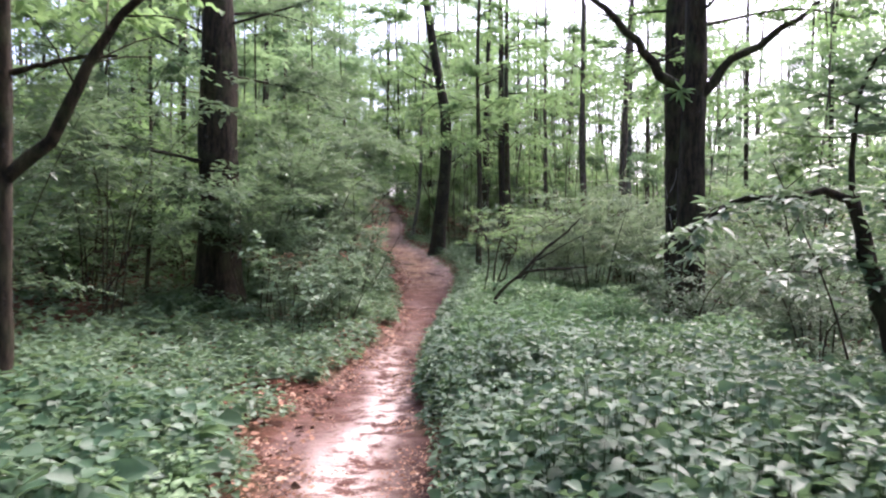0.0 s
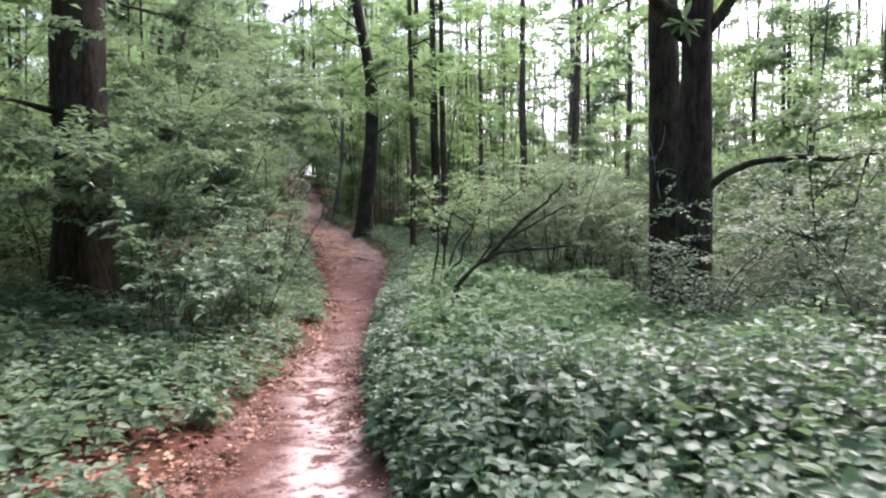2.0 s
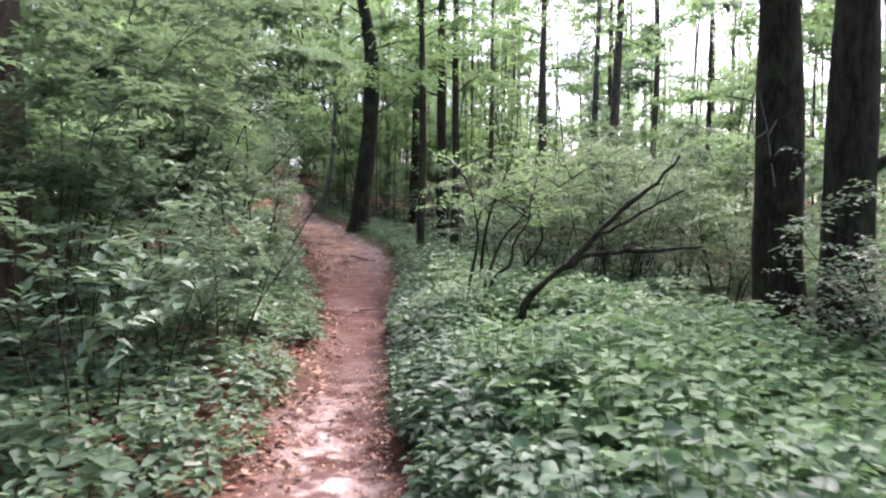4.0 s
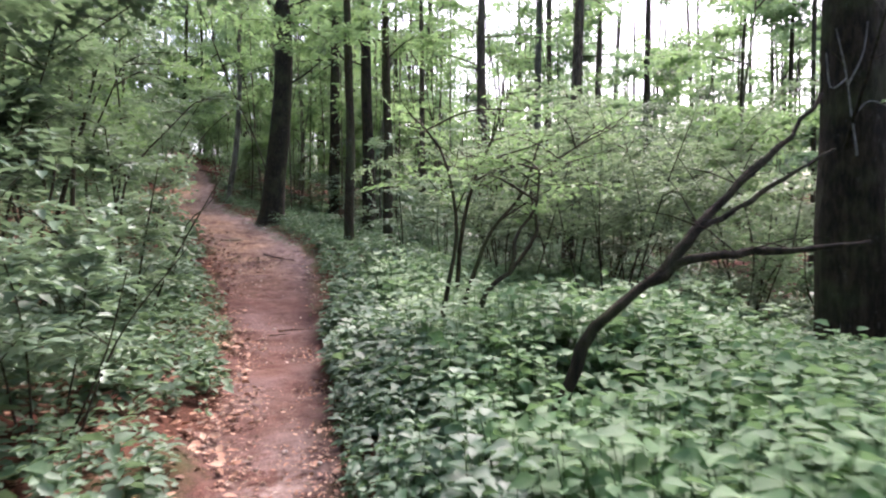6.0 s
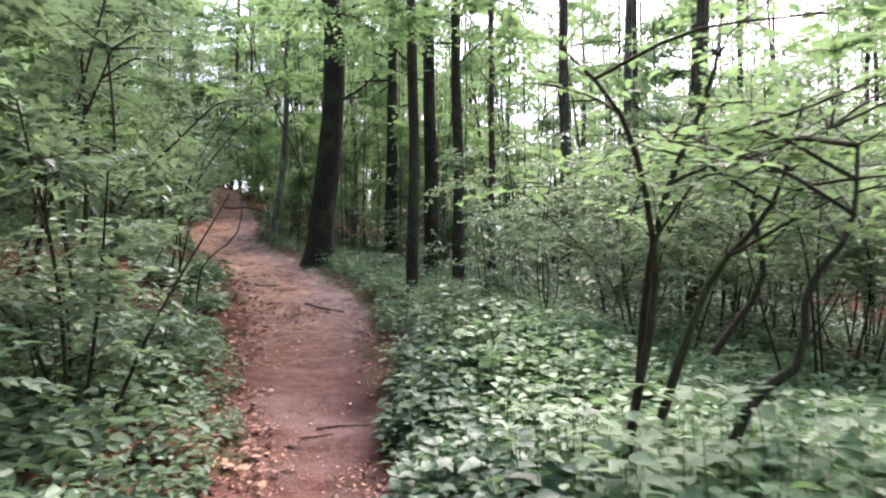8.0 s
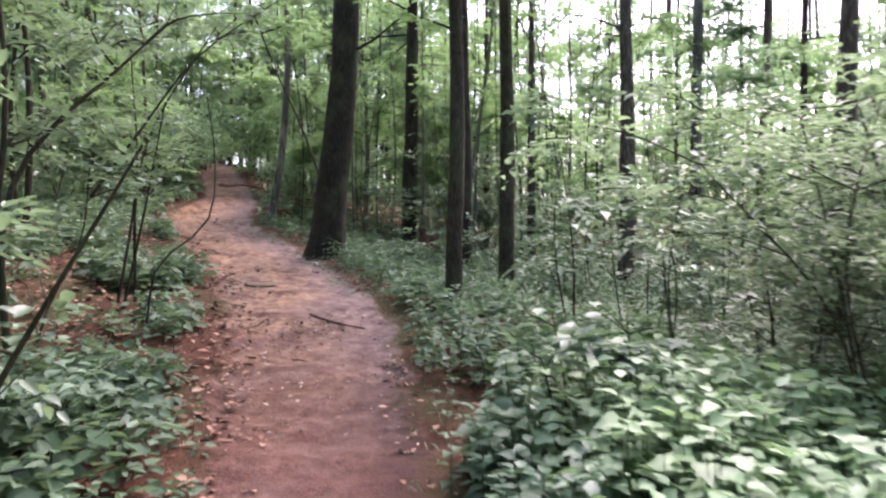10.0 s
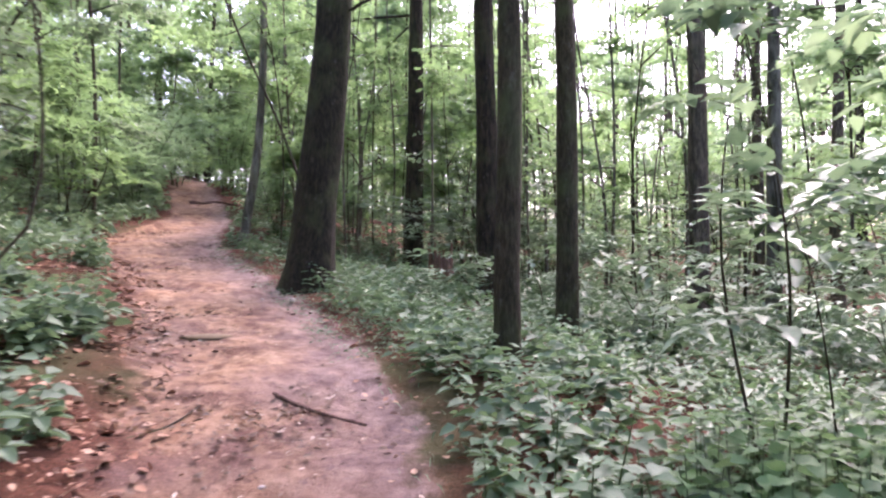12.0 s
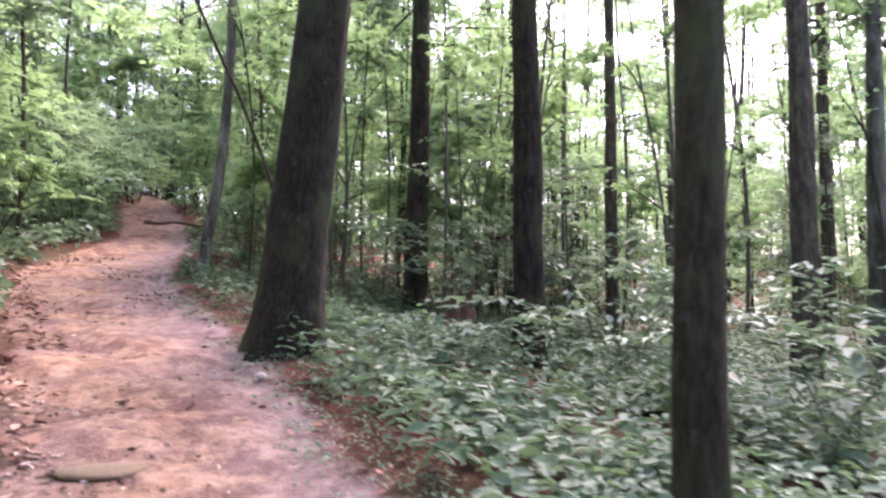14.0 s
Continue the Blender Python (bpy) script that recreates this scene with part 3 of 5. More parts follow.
tree("oak_tree", "added unseen oak whose crown shades the start of the trail", -4.6, -0.5, 0.45, (0.02, 0.02), 14, M_OAK, (0.2, 0), 0.4, crown_from=4.8, crown_r=4.2, leaves=760, leaf=0.19, branches=18, twig=0.8, plain=True)
tree("oak_tree", "added unseen oak whose crown shades the bank", -6.3, 6.4, 0.42, (0.02, 0.0), 14, M_OAK, (0.2, 0), 0.4, crown_from=4.2, crown_r=4.4, leaves=900, leaf=0.17, branches=18, twig=0.8, plain=True)
# the leaning tree at the bend of the trail and its neighbours
tree("roadside_tree", "brown leaning trunk with mossy foot at the trail bend", -0.38, 26.5, 0.52, (0.0, 0.0), 14, M_BROWN, (0, 0), 0.75,
     limbs=[([(0.3, 0, 3.3), (0.7, -0.2, 3.5), (1.2, -0.3, 3.9)], 0.03)], crown_from=4.4, crown_r=3.2, leaves=240, branches=10, sides=18,
     bow=[(-0.25, -0.03), (0, 0), (1, 0.1), (2, 0.2), (3.2, 0.31), (4.4, 0.37), (5.4, 0.28), (6.6, 0.05), (8, -0.2), (10, -0.5), (14, -0.9)])
tree("roadside_tree", "slim bent grey-brown trunk among low plants", 1.01, 22.65, 0.195, (0.0, 0), 12, M_ALDER, (0.35, 0), 0.3, crown_from=3.6, crown_r=2.0, leaves=340)
tree("roadside_tree", "slim straight brown trunk", 2.07, 24.17, 0.22, (-0.005, 0), 12, M_ALDER, (0.1, 0), 0.3, crown_from=3.8, leaves=340)
tree("roadside_tree", "dark straight trunk, ivy-spotted", 2.17, 27.5, 0.34, (-0.01, 0), 13, M_OAK, (0.1, 0), 0.3, crown_from=4.0, crown_r=3.0, leaves=330)
tree("roadside_tree", "dark mossy trunk in the thicket", 1.6, 31.0, 0.36, (0.02, 0), 13, M_OAK, (0.15, 0), 0.3, crown_from=4.0, crown_r=3.0, leaves=330)
tree("roadside_tree", "grey pine-like trunk on the slope", 5.17, 27.0, 0.3, (0.0, 0), 14, M_PINE, (0.1, 0), 0.3, crown_from=4.5, leaves=160)
tree("roadside_tree", "pale grey birch trunk with dead twigs on the slope", 7.09, 28.0, 0.27, (0.02, 0), 14, M_BIRCH, (0.1, 0), 0.3, crown_from=4.5, leaves=160)
tree("roadside_tree", "grey leaning trunk below the trail", 5.2, 21.7, 0.26, (0.05, 0), 13, M_PINE, (0.2, 0), 0.3, crown_from=4.5, leaves=140)
tree("roadside_tree", "dark straight trunk on the slope", 8.6, 30.5, 0.24, (0, 0), 13, M_PINE, (0.1, 0), 0.3, crown_from=4.5, leaves=120)
tree("roadside_tree", "thin dark trunk on the slope", 4.06, 29.38, 0.19, (0, 0), 13, M_PINE, (0.1, 0), 0.3, crown_from=4.5, leaves=120)
tree("birch_tree", "pale birch leaning at the rise of the trail", -1.55, 31.3, 0.17, (0.09, 0), 12, M_BIRCH, (0.9, 0), 0.5, crown_from=4.0, leaves=220)

tree("thin_sapling", "thin bare sapling leaning across the trail edge", -0.2, 28.2, 0.042, (0, 0), 9, M_TWIG, (0, 0), 0.2, crown_from=3.2, crown_r=0.9, leaves=70, branches=6,
     bow=[(-0.25, 0.03), (0, 0), (1.0, -0.17), (1.5, -0.3), (2.26, -0.58), (2.8, -0.82), (3.4, -1.09), (9, -3.2)])

# ---- fallen branch leaning up out of the nettles ----
lb = root_of("leaning_branch", 0.62, 12.2, "dark bare forked branch leaning up out of the nettles", "fallen branch")
o = np.array(lb.location)
def crooked(points, n, kink):
    p = bend(np.array(points) - o, n)
    p[1:-1] += rng.normal(0, kink, (n - 2, 3))
    return p


STEM = [(0.6, 12.3, -0.3), (0.84, 12.15, 0.45), (0.94, 12.1, 0.74), (1.05, 12.05, 0.86), (1.27, 12.0, 1.05), (1.48, 11.98, 1.28), (1.72, 11.98, 1.5), (2.0, 12.0, 1.72), (2.3, 12.05, 2.02)]
part("stem", quad_mesh("stem", *tube(crooked(STEM, 28, 0.009), np.linspace(0.044, 0.012, 28), 9, 0, 0.22), M_OAK, True), lb)
part("fork", quad_mesh("fork", *tube(crooked([(1.2, 12.01, 0.99), (1.42, 11.95, 1.12), (1.65, 11.9, 1.14), (1.95, 11.85, 1.16), (2.4, 11.8, 1.2)], 16, 0.01), np.linspace(0.03, 0.01, 16), 8, 0, 0.2), M_OAK, True), lb)
part("fork", quad_mesh("fork", *tube(crooked([(1.46, 11.98, 1.26), (1.72, 11.95, 1.38), (2.05, 11.95, 1.58), (2.3, 11.95, 1.7)], 12, 0.008), np.linspace(0.018, 0.008, 12), 7, 0, 0.2), M_OAK, True), lb)
for piece in twigs_of(np.array([STEM[4], STEM[5], STEM[6], STEM[7], (1.65, 11.9, 1.14), (1.95, 11.85, 1.16), (2.05, 11.95, 1.58)]) - o, np.ones((7, 3)), 16, 0.42, 0.006):
    part("twig", quad_mesh("twig", *piece, M_OAK, True), lb)

# ---- shrubs close to the trail ----
HAW = "crooked many-stemmed hawthorn with sparse small leaves"
THICKET = "dense grey-green thicket shrub behind the nettles"
BEECH = "young beech with level sprays of pale leaves"
MAPLE = "thin maple sapling with broad level leaves"
HAW_STEMS = [
    [(0.77, 14.56, 0.46), (0.82, 14.54, 0.77), (0.89, 14.52, 1.18), (0.86, 14.52, 1.54), (0.72, 14.54, 1.98), (0.5, 14.57, 2.21)],
    [(1.01, 14.71, 0.59), (1.1, 14.69, 0.87), (1.25, 14.66, 1.24), (1.51, 14.61, 1.55), (1.66, 14.58, 2.02)],
    [(0.95, 14.06, 0.63), (1.02, 14.05, 0.79), (1.19, 14.02, 0.92), (1.23, 14.01, 1.2), (1.38, 13.98, 1.41), (1.41, 13.97, 1.72)],
    [(1.01, 14.92, 0.72), (1.05, 14.9, 1.24), (1.17, 14.87, 1.73), (1.36, 14.83, 2.18), (1.42, 14.81, 2.61)],
    [(1.64, 15.31, 0.79), (1.93, 15.26, 1.27), (1.85, 15.26, 1.6), (2.43, 15.15, 2.15)],
]
shrub("hawthorn_shrub", HAW, 1.1, 14.35, 2.6, 1.15, 5, 210, 9, 0.06, 0.32, 0.5, (0, 0), 0.023, twigs=240, given=HAW_STEMS, leaf_mat=M_CROWN)
shrub("hawthorn_shrub", HAW, 3.5, 16.7, 2.8, 1.3, 5, 520, 9, 0.065, 0.36, 0.35, (0.0, 0), 0.014, twigs=140, leaf_mat=M_HAW_SUNLIT)
shrub("hawthorn_shrub", HAW, 2.6, 17.9, 2.7, 1.2, 5, 420, 9, 0.065, 0.38, 0.35, r0=0.012, twigs=160, leaf_mat=M_HAW_SUNLIT)
shrub("hawthorn_shrub", THICKET, 3.9, 18.8, 3.2, 1.6, 6, 820, 9, 0.07, 0.4, 0.25, r0=0.014, twigs=150, leaf_mat=M_HAW_SUNLIT)
shrub("hawthorn_shrub", THICKET, 5.7, 18.9, 3.0, 1.8, 7, 800, 9, 0.075, 0.4, 0.2, r0=0.013, twigs=140, leaf_mat=M_HAW_SUNLIT)
shrub("hawthorn_shrub", THICKET, 5.3, 16.5, 2.6, 1.5, 7, 800, 9, 0.075, 0.4, 0.15, r0=0.013, twigs=120, leaf_mat=M_HAW_SUNLIT)
shrub("hawthorn_shrub", THICKET, 4.9, 19.2, 2.8, 1.4, 7, 520, 9, 0.075, 0.4, 0.25, r0=0.013, twigs=160)
shrub("hawthorn_shrub", THICKET, 3.0, 19.4, 1.8, 1.1, 6, 260, 9, 0.07, 0.4, 0.25, r0=0.011, twigs=160)
shrub("hawthorn_shrub", THICKET, 5.6, 20.9, 2.4, 1.3, 7, 480, 9, 0.07, 0.4, 0.2, r0=0.012, twigs=160)
shrub("hawthorn_shrub", THICKET, 6.6, 22.2, 2.4, 1.5, 8, 450, 9, 0.08, 0.4, 0.15, r0=0.013, twigs=160)
shrub("hawthorn_shrub", THICKET, 2.9, 30.2, 2.6, 1.5, 8, 420, 9, 0.09, 0.4, 0.2, r0=0.013, twigs=120)
shrub("hawthorn_shrub", "low twiggy shrub before the oaks", 3.9, 11.3, 1.7, 1.3, 7, 600, 9, 0.06, 0.35, 0.2, r0=0.013, twigs=120)
shrub("hawthorn_shrub", "low twiggy shrub beside the nettles", 5.2, 9.8, 1.7, 1.5, 7, 650, 9, 0.065, 0.35, 0.2, r0=0.013, twigs=100)
shrub("elder_shrub", "leafy elder by the forked oak", 6.4, 12.6, 2.6, 1.7, 6, 700, 9, 0.09, 0.4, 0.2, r0=0.022)
shrub("beech_shrub", BEECH, -1.95, 13.3, 1.6, 0.95, 5, 300, 9, 0.095, 0.36, 0.25, (0.1, -0.4), 0.009, flat=0.14, leaf_mat=M_MAPLE)
shrub("beech_shrub", BEECH, -2.1, 16.9, 2.0, 1.0, 5, 330, 9, 0.09, 0.38, 0.2, (0.1, -0.3), 0.018, flat=0.14)
shrub("beech_shrub", "tall young beech screening the oak", -3.3, 12.6, 3.6, 1.7, 5, 820, 9, 0.1, 0.45, 0.34, (0.2, -0.2), 0.012, flat=0.14)
shrub("beech_shrub", "tall young beech on the bank", -3.3, 16.0, 4.8, 1.9, 5, 1350, 9, 0.105, 0.48, 0.22, (0.3, -0.2), 0.018, flat=0.16)
shrub("beech_shrub", "tall young beech on the bank", -3.9, 20.6, 4.6, 1.6, 5, 440, 9, 0.105, 0.45, 0.4, (0.2, 0), 0.03, flat=0.16)
shrub("beech_shrub", "sapling with dark forked stems at the trail edge", -2.75, 19.7, 3.2, 0.8, 3, 90, 9, 0.08, 0.4, 0.45, (0.5, -0.1), 0.03, flat=0.16)
shrub("beech_shrub", "thin sapling with few leaves", -2.45, 22.0, 2.8, 0.7, 3, 120, 9, 0.08, 0.4, 0.35, (0.4, -0.3), 0.018, flat=0.16)
shrub("beech_shrub", "bush of dull leaves under the bank", -5.9, 9.0, 3.4, 1.8, 6, 560, 9, 0.095, 0.45, 0.2, r0=0.014)
shrub("beech_shrub", "bush of dull leaves under the bank", -6.8, 13.4, 4.2, 1.9, 6, 620, 9, 0.1, 0.45, 0.2, r0=0.016)
shrub("beech_shrub", "young beech hanging over the bank", -5.6, 11.6, 4.4, 1.9, 5, 420, 9, 0.1, 0.45, 0.4, (0.3, -0.3), 0.014, flat=0.16)
for mx, my, mh in ((-2.35, 10.6, 1.5), (-2.75, 11.9, 1.9), (-2.3, 12.3, 1.2), (-2.9, 14.2, 2.2)):
    shrub("maple_sapling", "young maple with broad pale leaves on the bank", mx, my, mh, 0.75, 4, 62, 7, 0.125, 0.28, 0.4, (0.1, -0.2), 0.009, twigs=16, flat=0.1, leaf_mat=M_MAPLE, plain="fine")
shrub("maple_sapling", MAPLE, 0.95, 18.4, 0.9, 0.45, 4, 30, 7, 0.14, 0.22, 0.5, r0=0.009, twigs=10, flat=0.1, leaf_mat=M_MAPLE, plain="fine")
shrub("maple_sapling", "maple sapling with broad pale hanging leaves", 3.5, 5.5, 2.9, 1.0, 4, 130, 8, 0.14, 0.35, 0.3, (-0.2, 0), 0.014, twigs=40, flat=0.25, leaf_mat=M_MAPLE, plain="fine")
shrub("maple_sapling", MAPLE, 1.75, 20.6, 2.3, 0.6, 2, 46, 7, 0.125, 0.28, 0.35, r0=0.010, twigs=14, flat=0.12, leaf_mat=M_MAPLE, plain="fine")
for mx, my, mh, ml in ((2.5, 25.6, 0.9, 34), (3.6, 25.0, 1.3, 40), (1.75, 25.9, 0.8, 26), (3.3, 27.6, 1.2, 44), (4.6, 24.2, 1.2, 40), (4.2, 28.4, 1.6, 60), (1.5, 30.2, 1.5, 60),
                       (2.9, 24.0, 0.95, 32), (2.0, 29.2, 1.2, 50), (3.2, 29.3, 1.5, 60), (5.8, 25.4, 1.4, 50), (4.4, 22.6, 1.1, 40), (6.2, 23.6, 1.4, 50), (2.55, 20.9, 2.3, 60),
                       (3.6, 21.3, 2.7, 80), (4.3, 20.6, 2.4, 70), (2.2, 19.6, 1.9, 46)):
    shrub("maple_sapling", MAPLE, mx, my, mh, 0.7, 3, ml, 7, 0.115, 0.3, 0.45, r0=0.008, twigs=14, flat=0.1, leaf_mat=M_MAPLE)

# ---- the wood around: repeated trees, saplings and bushes ----
protos, saplings, bushes = [], [], []
for k, (m, lm) in enumerate(((M_PINE, M_FAR_HAZY), (M_ALDER, M_CROWN), (M_OAK, M_FAR_HAZY), (M_PINE, M_CROWN), (M_ALDER, M_FAR_HAZY))):
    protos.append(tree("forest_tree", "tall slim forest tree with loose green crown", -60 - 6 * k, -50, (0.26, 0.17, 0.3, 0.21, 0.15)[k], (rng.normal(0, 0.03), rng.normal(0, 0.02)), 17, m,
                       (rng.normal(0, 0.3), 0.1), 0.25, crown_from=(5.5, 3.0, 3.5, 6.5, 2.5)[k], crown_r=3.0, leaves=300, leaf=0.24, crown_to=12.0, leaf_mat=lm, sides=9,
                       group="forest trees", per=8, plain=True, branches=8, twig=0.9))
for k in range(4):
    saplings.append(tree("forest_sapling", "slender leafy sapling with thin bent stem", -60 - 6 * k, -55, (0.06, 0.08, 0.05, 0.09)[k], (rng.normal(0, 0.05), rng.normal(0, 0.03)),
                         10, (M_POLE, M_TWIG, M_POLE, M_ALDER)[k], (rng.normal(0, 1.0), 0.5), 0.2, crown_from=(1.2, 1.8, 2.4, 1.0)[k], crown_r=1.5, leaves=360, leaf=0.14, crown_to=8.0,
                         leaf_mat=(M_CROWN, M_FAR_HAZY, M_CROWN, M_HAZEL)[k], sides=7, group="forest saplings", per=8, plain=True, branches=9, twig=0.7))
for k in range(4):
    bushes.append(shrub("forest_bush", "dull green leafy understorey bush", -60 - 6 * k, -60, (2.2, 3.2, 4.5, 1.5)[k], (1.4, 1.7, 1.6, 1.2)[k], 5, (230, 290, 310, 170)[k], 8, (0.14, 0.165, 0.175, 0.13)[k], 0.6,
                        (0.1, 0.12, 0.2, 0.1)[k], r0=0.02, leaf_mat=(M_FAR_HAZY, M_FAR_HAZY, M_CROWN, M_FAR_HAZY)[k], twigs=10, group="understorey bushes", plain=True))
poles = [tree("pole_sapling", "thin bare pole-like sapling in the thicket", -84 - 3 * k, -55, (0.05, 0.036, 0.06)[k], ((0.01, 0.02), (-0.06, 0.02), (0.05, -0.03))[k], 10, (M_POLE, M_TWIG, M_POLE)[k],
              ((0.9, 0.5), (1.6, 0.8), (-1.3, 0.6))[k], 0.15, crown_from=2.2, crown_r=0.9, leaves=60, leaf=0.12, leaf_mat=M_CROWN, sides=6, group="pole saplings", per=7, plain=True,
              branches=4, twig=0.4, crown_to=7.5) for k in range(3)]
taken = [(-4.45, 13.8), (4.35, 12.5), (4.75, 14.3), (-0.1, 26.6), (1.0, 22.8), (1.98, 23.9), (2.3, 27.9), (1.25, 28.7), (5.0, 26.9), (6.6, 27.9), (5.2, 21.7), (-1.55, 31.3)]


def scatter(kinds, count, x_range, y_range, gap, clear_left, clear_right, scale=(0.85, 1.2)):
    done = 0
    for _ in range(count * 30):
        if done == count:
            break
        x, y = rng.uniform(*x_range), rng.uniform(*y_range)
        le, ri = edges(y)
        if le - clear_left < x < ri + clear_right or any((x - a) ** 2 + (y - b) ** 2 < gap**2 for a, b in taken):
            continue
        taken.append((x, y))
        done += 1
        s = rng.uniform(*scale)
        c = copy_thing(kinds[rng.integers(len(kinds))], pose(x, y, float(land(x, y)) - 0.03, 0, 0, rng.uniform(0, 360)))
        c.scale = (s, s, s * rng.uniform(0.9, 1.15))


scatter(protos, 20, (-22, 9), (33, 56), 1.7, 1.2, 1.0)
scatter(bushes, 9, (-9.5, -4.2), (44.5, 49.5), 0.9, -9, -9, (0.7, 1.1))
scatter(bushes, 10, (-14, 1), (46, 54), 1.0, -9, -9, (1.0, 1.5))
scatter(protos, 7, (-14, 0), (50, 62), 1.5, -9, -9, (0.9, 1.2))
scatter(saplings, 18, (-13, 0), (46, 58), 1.0, -9, -9, (0.9, 1.3))
scatter(protos, 11, (11, 26), (34, 56), 2.4, 1.2, 1.0)
scatter(protos, 15, (-20, -7), (6, 32), 2.0, 3.0, 3.0)
scatter(protos, 4, (12, 26), (15, 30), 2.4, 3.0, 3.0)
scatter(protos, 16, (-34, 8), (56, 80), 2.0, 1.0, 1.0, (1.1, 1.5))
scatter(protos, 5, (8, 38), (56, 80), 3.0, 1.0, 1.0, (1.1, 1.5))
scatter(protos, 5, (-12, 14), (-14, -5), 2.2, 2.5, 2.5)
scatter(saplings, 12, (-11, -4.2), (18, 31), 1.0, 1.5, 3.0)
scatter(saplings, 19, (-13, 2), (31, 46), 0.9, 0.6, 0.8)
scatter(saplings, 11, (1.6, 12), (31, 46), 0.9, 2.0, 1.5, (0.6, 1.0))
scatter(saplings, 10, (6.5, 13), (21, 32), 1.0, 2.0, 1.5, (0.35, 0.55))
scatter(saplings, 6, (7, 13), (16, 28), 1.2, 2.0, 2.0, (0.5, 0.8))
scatter(saplings, 6, (-14, -6), (6, 17), 1.2, 2.0, 2.0)
scatter(bushes, 24, (-14, -4.6), (12, 33), 1.3, 2.2, 2.0)
scatter(bushes, 26, (-13, 1), (32, 46), 1.1, 0.5, 0.6, (0.5, 0.9))
scatter(bushes, 12, (1, 16), (34, 50), 1.5, 0.7, 0.8, (0.6, 1.0))
scatter(bushes, 10, (7, 18), (17, 32), 1.6, 1.5, 3.0, (0.6, 0.8))
scatter(bushes, 10, (6.8, 18), (7, 18), 1.6, 1.5, 3.0)
scatter(bushes, 5, (-10, 10), (-10, -5), 1.7, 2.0, 2.0)
scatter(poles, 74, (0.6, 9.5), (27.8, 40), 0.4, 2.0, 1.2, (0.6, 1.3))
scatter(poles, 14, (-3.0, 0.8), (29, 40), 0.5, 0.5, 0.9, (0.6, 1.2))
scatter(saplings, 12, (9.5, 24), (20, 46), 1.4, 1.0, 1.0, (0.5, 0.9))
scatter(bushes, 14, (4, 34), (44, 64), 2.2, 1.0, 1.0, (1.5, 2.3))
scatter(bushes, 12, (-30, 3), (50, 66), 2.2, 1.0, 1.0, (1.5, 2.3))
scatter(bushes, 9, (17, 32), (14, 42), 2.4, 1.0, 1.0, (1.3, 1.9))
scatter(bushes, 7, (-27, -14), (12, 44), 2.4, 1.0, 1.0, (1.3, 1.9))
spare = [(1.4, 33), (-9, 26), (-13, 30), (10, 30), (14, 26), (-16, 36), (-7.5, 35), (4.2, 34), (6.5, 37), (-10.5, 38), (12, 36), (17, 33), (-18, 30), (-12, 22), (3.1, 32.2), (5.2, 33.5)]
for ob, (x, y) in zip(poles + protos + saplings + bushes, spare):
    ob.location = (x, y, float(land(x, y)) - 0.03)


for k, (x, y) in enumerate(((8.2, 15.5), (9.6, 17.5), (7.4, 18.6), (10.5, 14.0), (12.0, 17.0))):
    copy_thing(saplings[k % 4], pose(x, y, float(land(x, y)) - 0.03, 0, 0, 75 * k))

# ---- the far wood, stem behind stem, closing the view all round ----
def far_wood():
    wood, foot = [], []
    for _ in range(900):
        x, y = rng.uniform(-55, 55), rng.uniform(-22, 90)
        if not (y > 52 or x > 21 or x < -22 or y < -14):
            continue
        foot.append((x, y))
        z, h, r = float(land(x, y)), rng.uniform(13, 22), rng.uniform(0.05, 0.19)
        dx, dy = rng.normal(0, 0.5, 2)
        wood.append(tube([(x, y, z - 0.2), (x + dx * 0.3, y + dy * 0.3, z + h * 0.4), (x + dx, y + dy, z + h)], [r, r * 0.75, r * 0.25], 5))
    top = tagged(new("far_wood", quad_mesh("far_wood", *joined(wood), M_PINE, True)), "far trees of the wood standing close together", "woodland", kind="stuff")
    n, per = 6800, 22
    foot = np.array(foot)[rng.integers(0, len(foot), n)] + rng.normal(0, 1.3, (n, 2))
    hgt = np.where(rng.random(n) < np.where(foot[:, 0] < 8, 0.58, 0.88), rng.uniform(0.2, 4.0, n), rng.uniform(4, 20, n))
    c = np.c_[foot, land(foot[:, 0], foot[:, 1]) + hgt]
    at = (c[:, None] + rng.normal(0, 1, (n, per, 3)) * [0.8, 0.8, 0.32]).reshape(-1, 3)
    a = rng.uniform(0, 2 * np.pi, len(at))
    ln = rng.uniform(0.16, 0.36, len(at))
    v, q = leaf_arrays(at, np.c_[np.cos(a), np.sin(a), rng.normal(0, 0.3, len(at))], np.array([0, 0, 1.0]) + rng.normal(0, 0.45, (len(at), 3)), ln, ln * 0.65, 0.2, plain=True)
    part("foliage", quad_mesh("foliage", v, q, M_FAR_HAZY), top)


far_wood()

# ---- low growth: nobody could count it ----
def scatter_points(count, x_range, y_range, keep):
    p = np.c_[rng.uniform(*x_range, count), rng.uniform(*y_range, count)]
    return p[keep(p[:, 0], p[:, 1])]


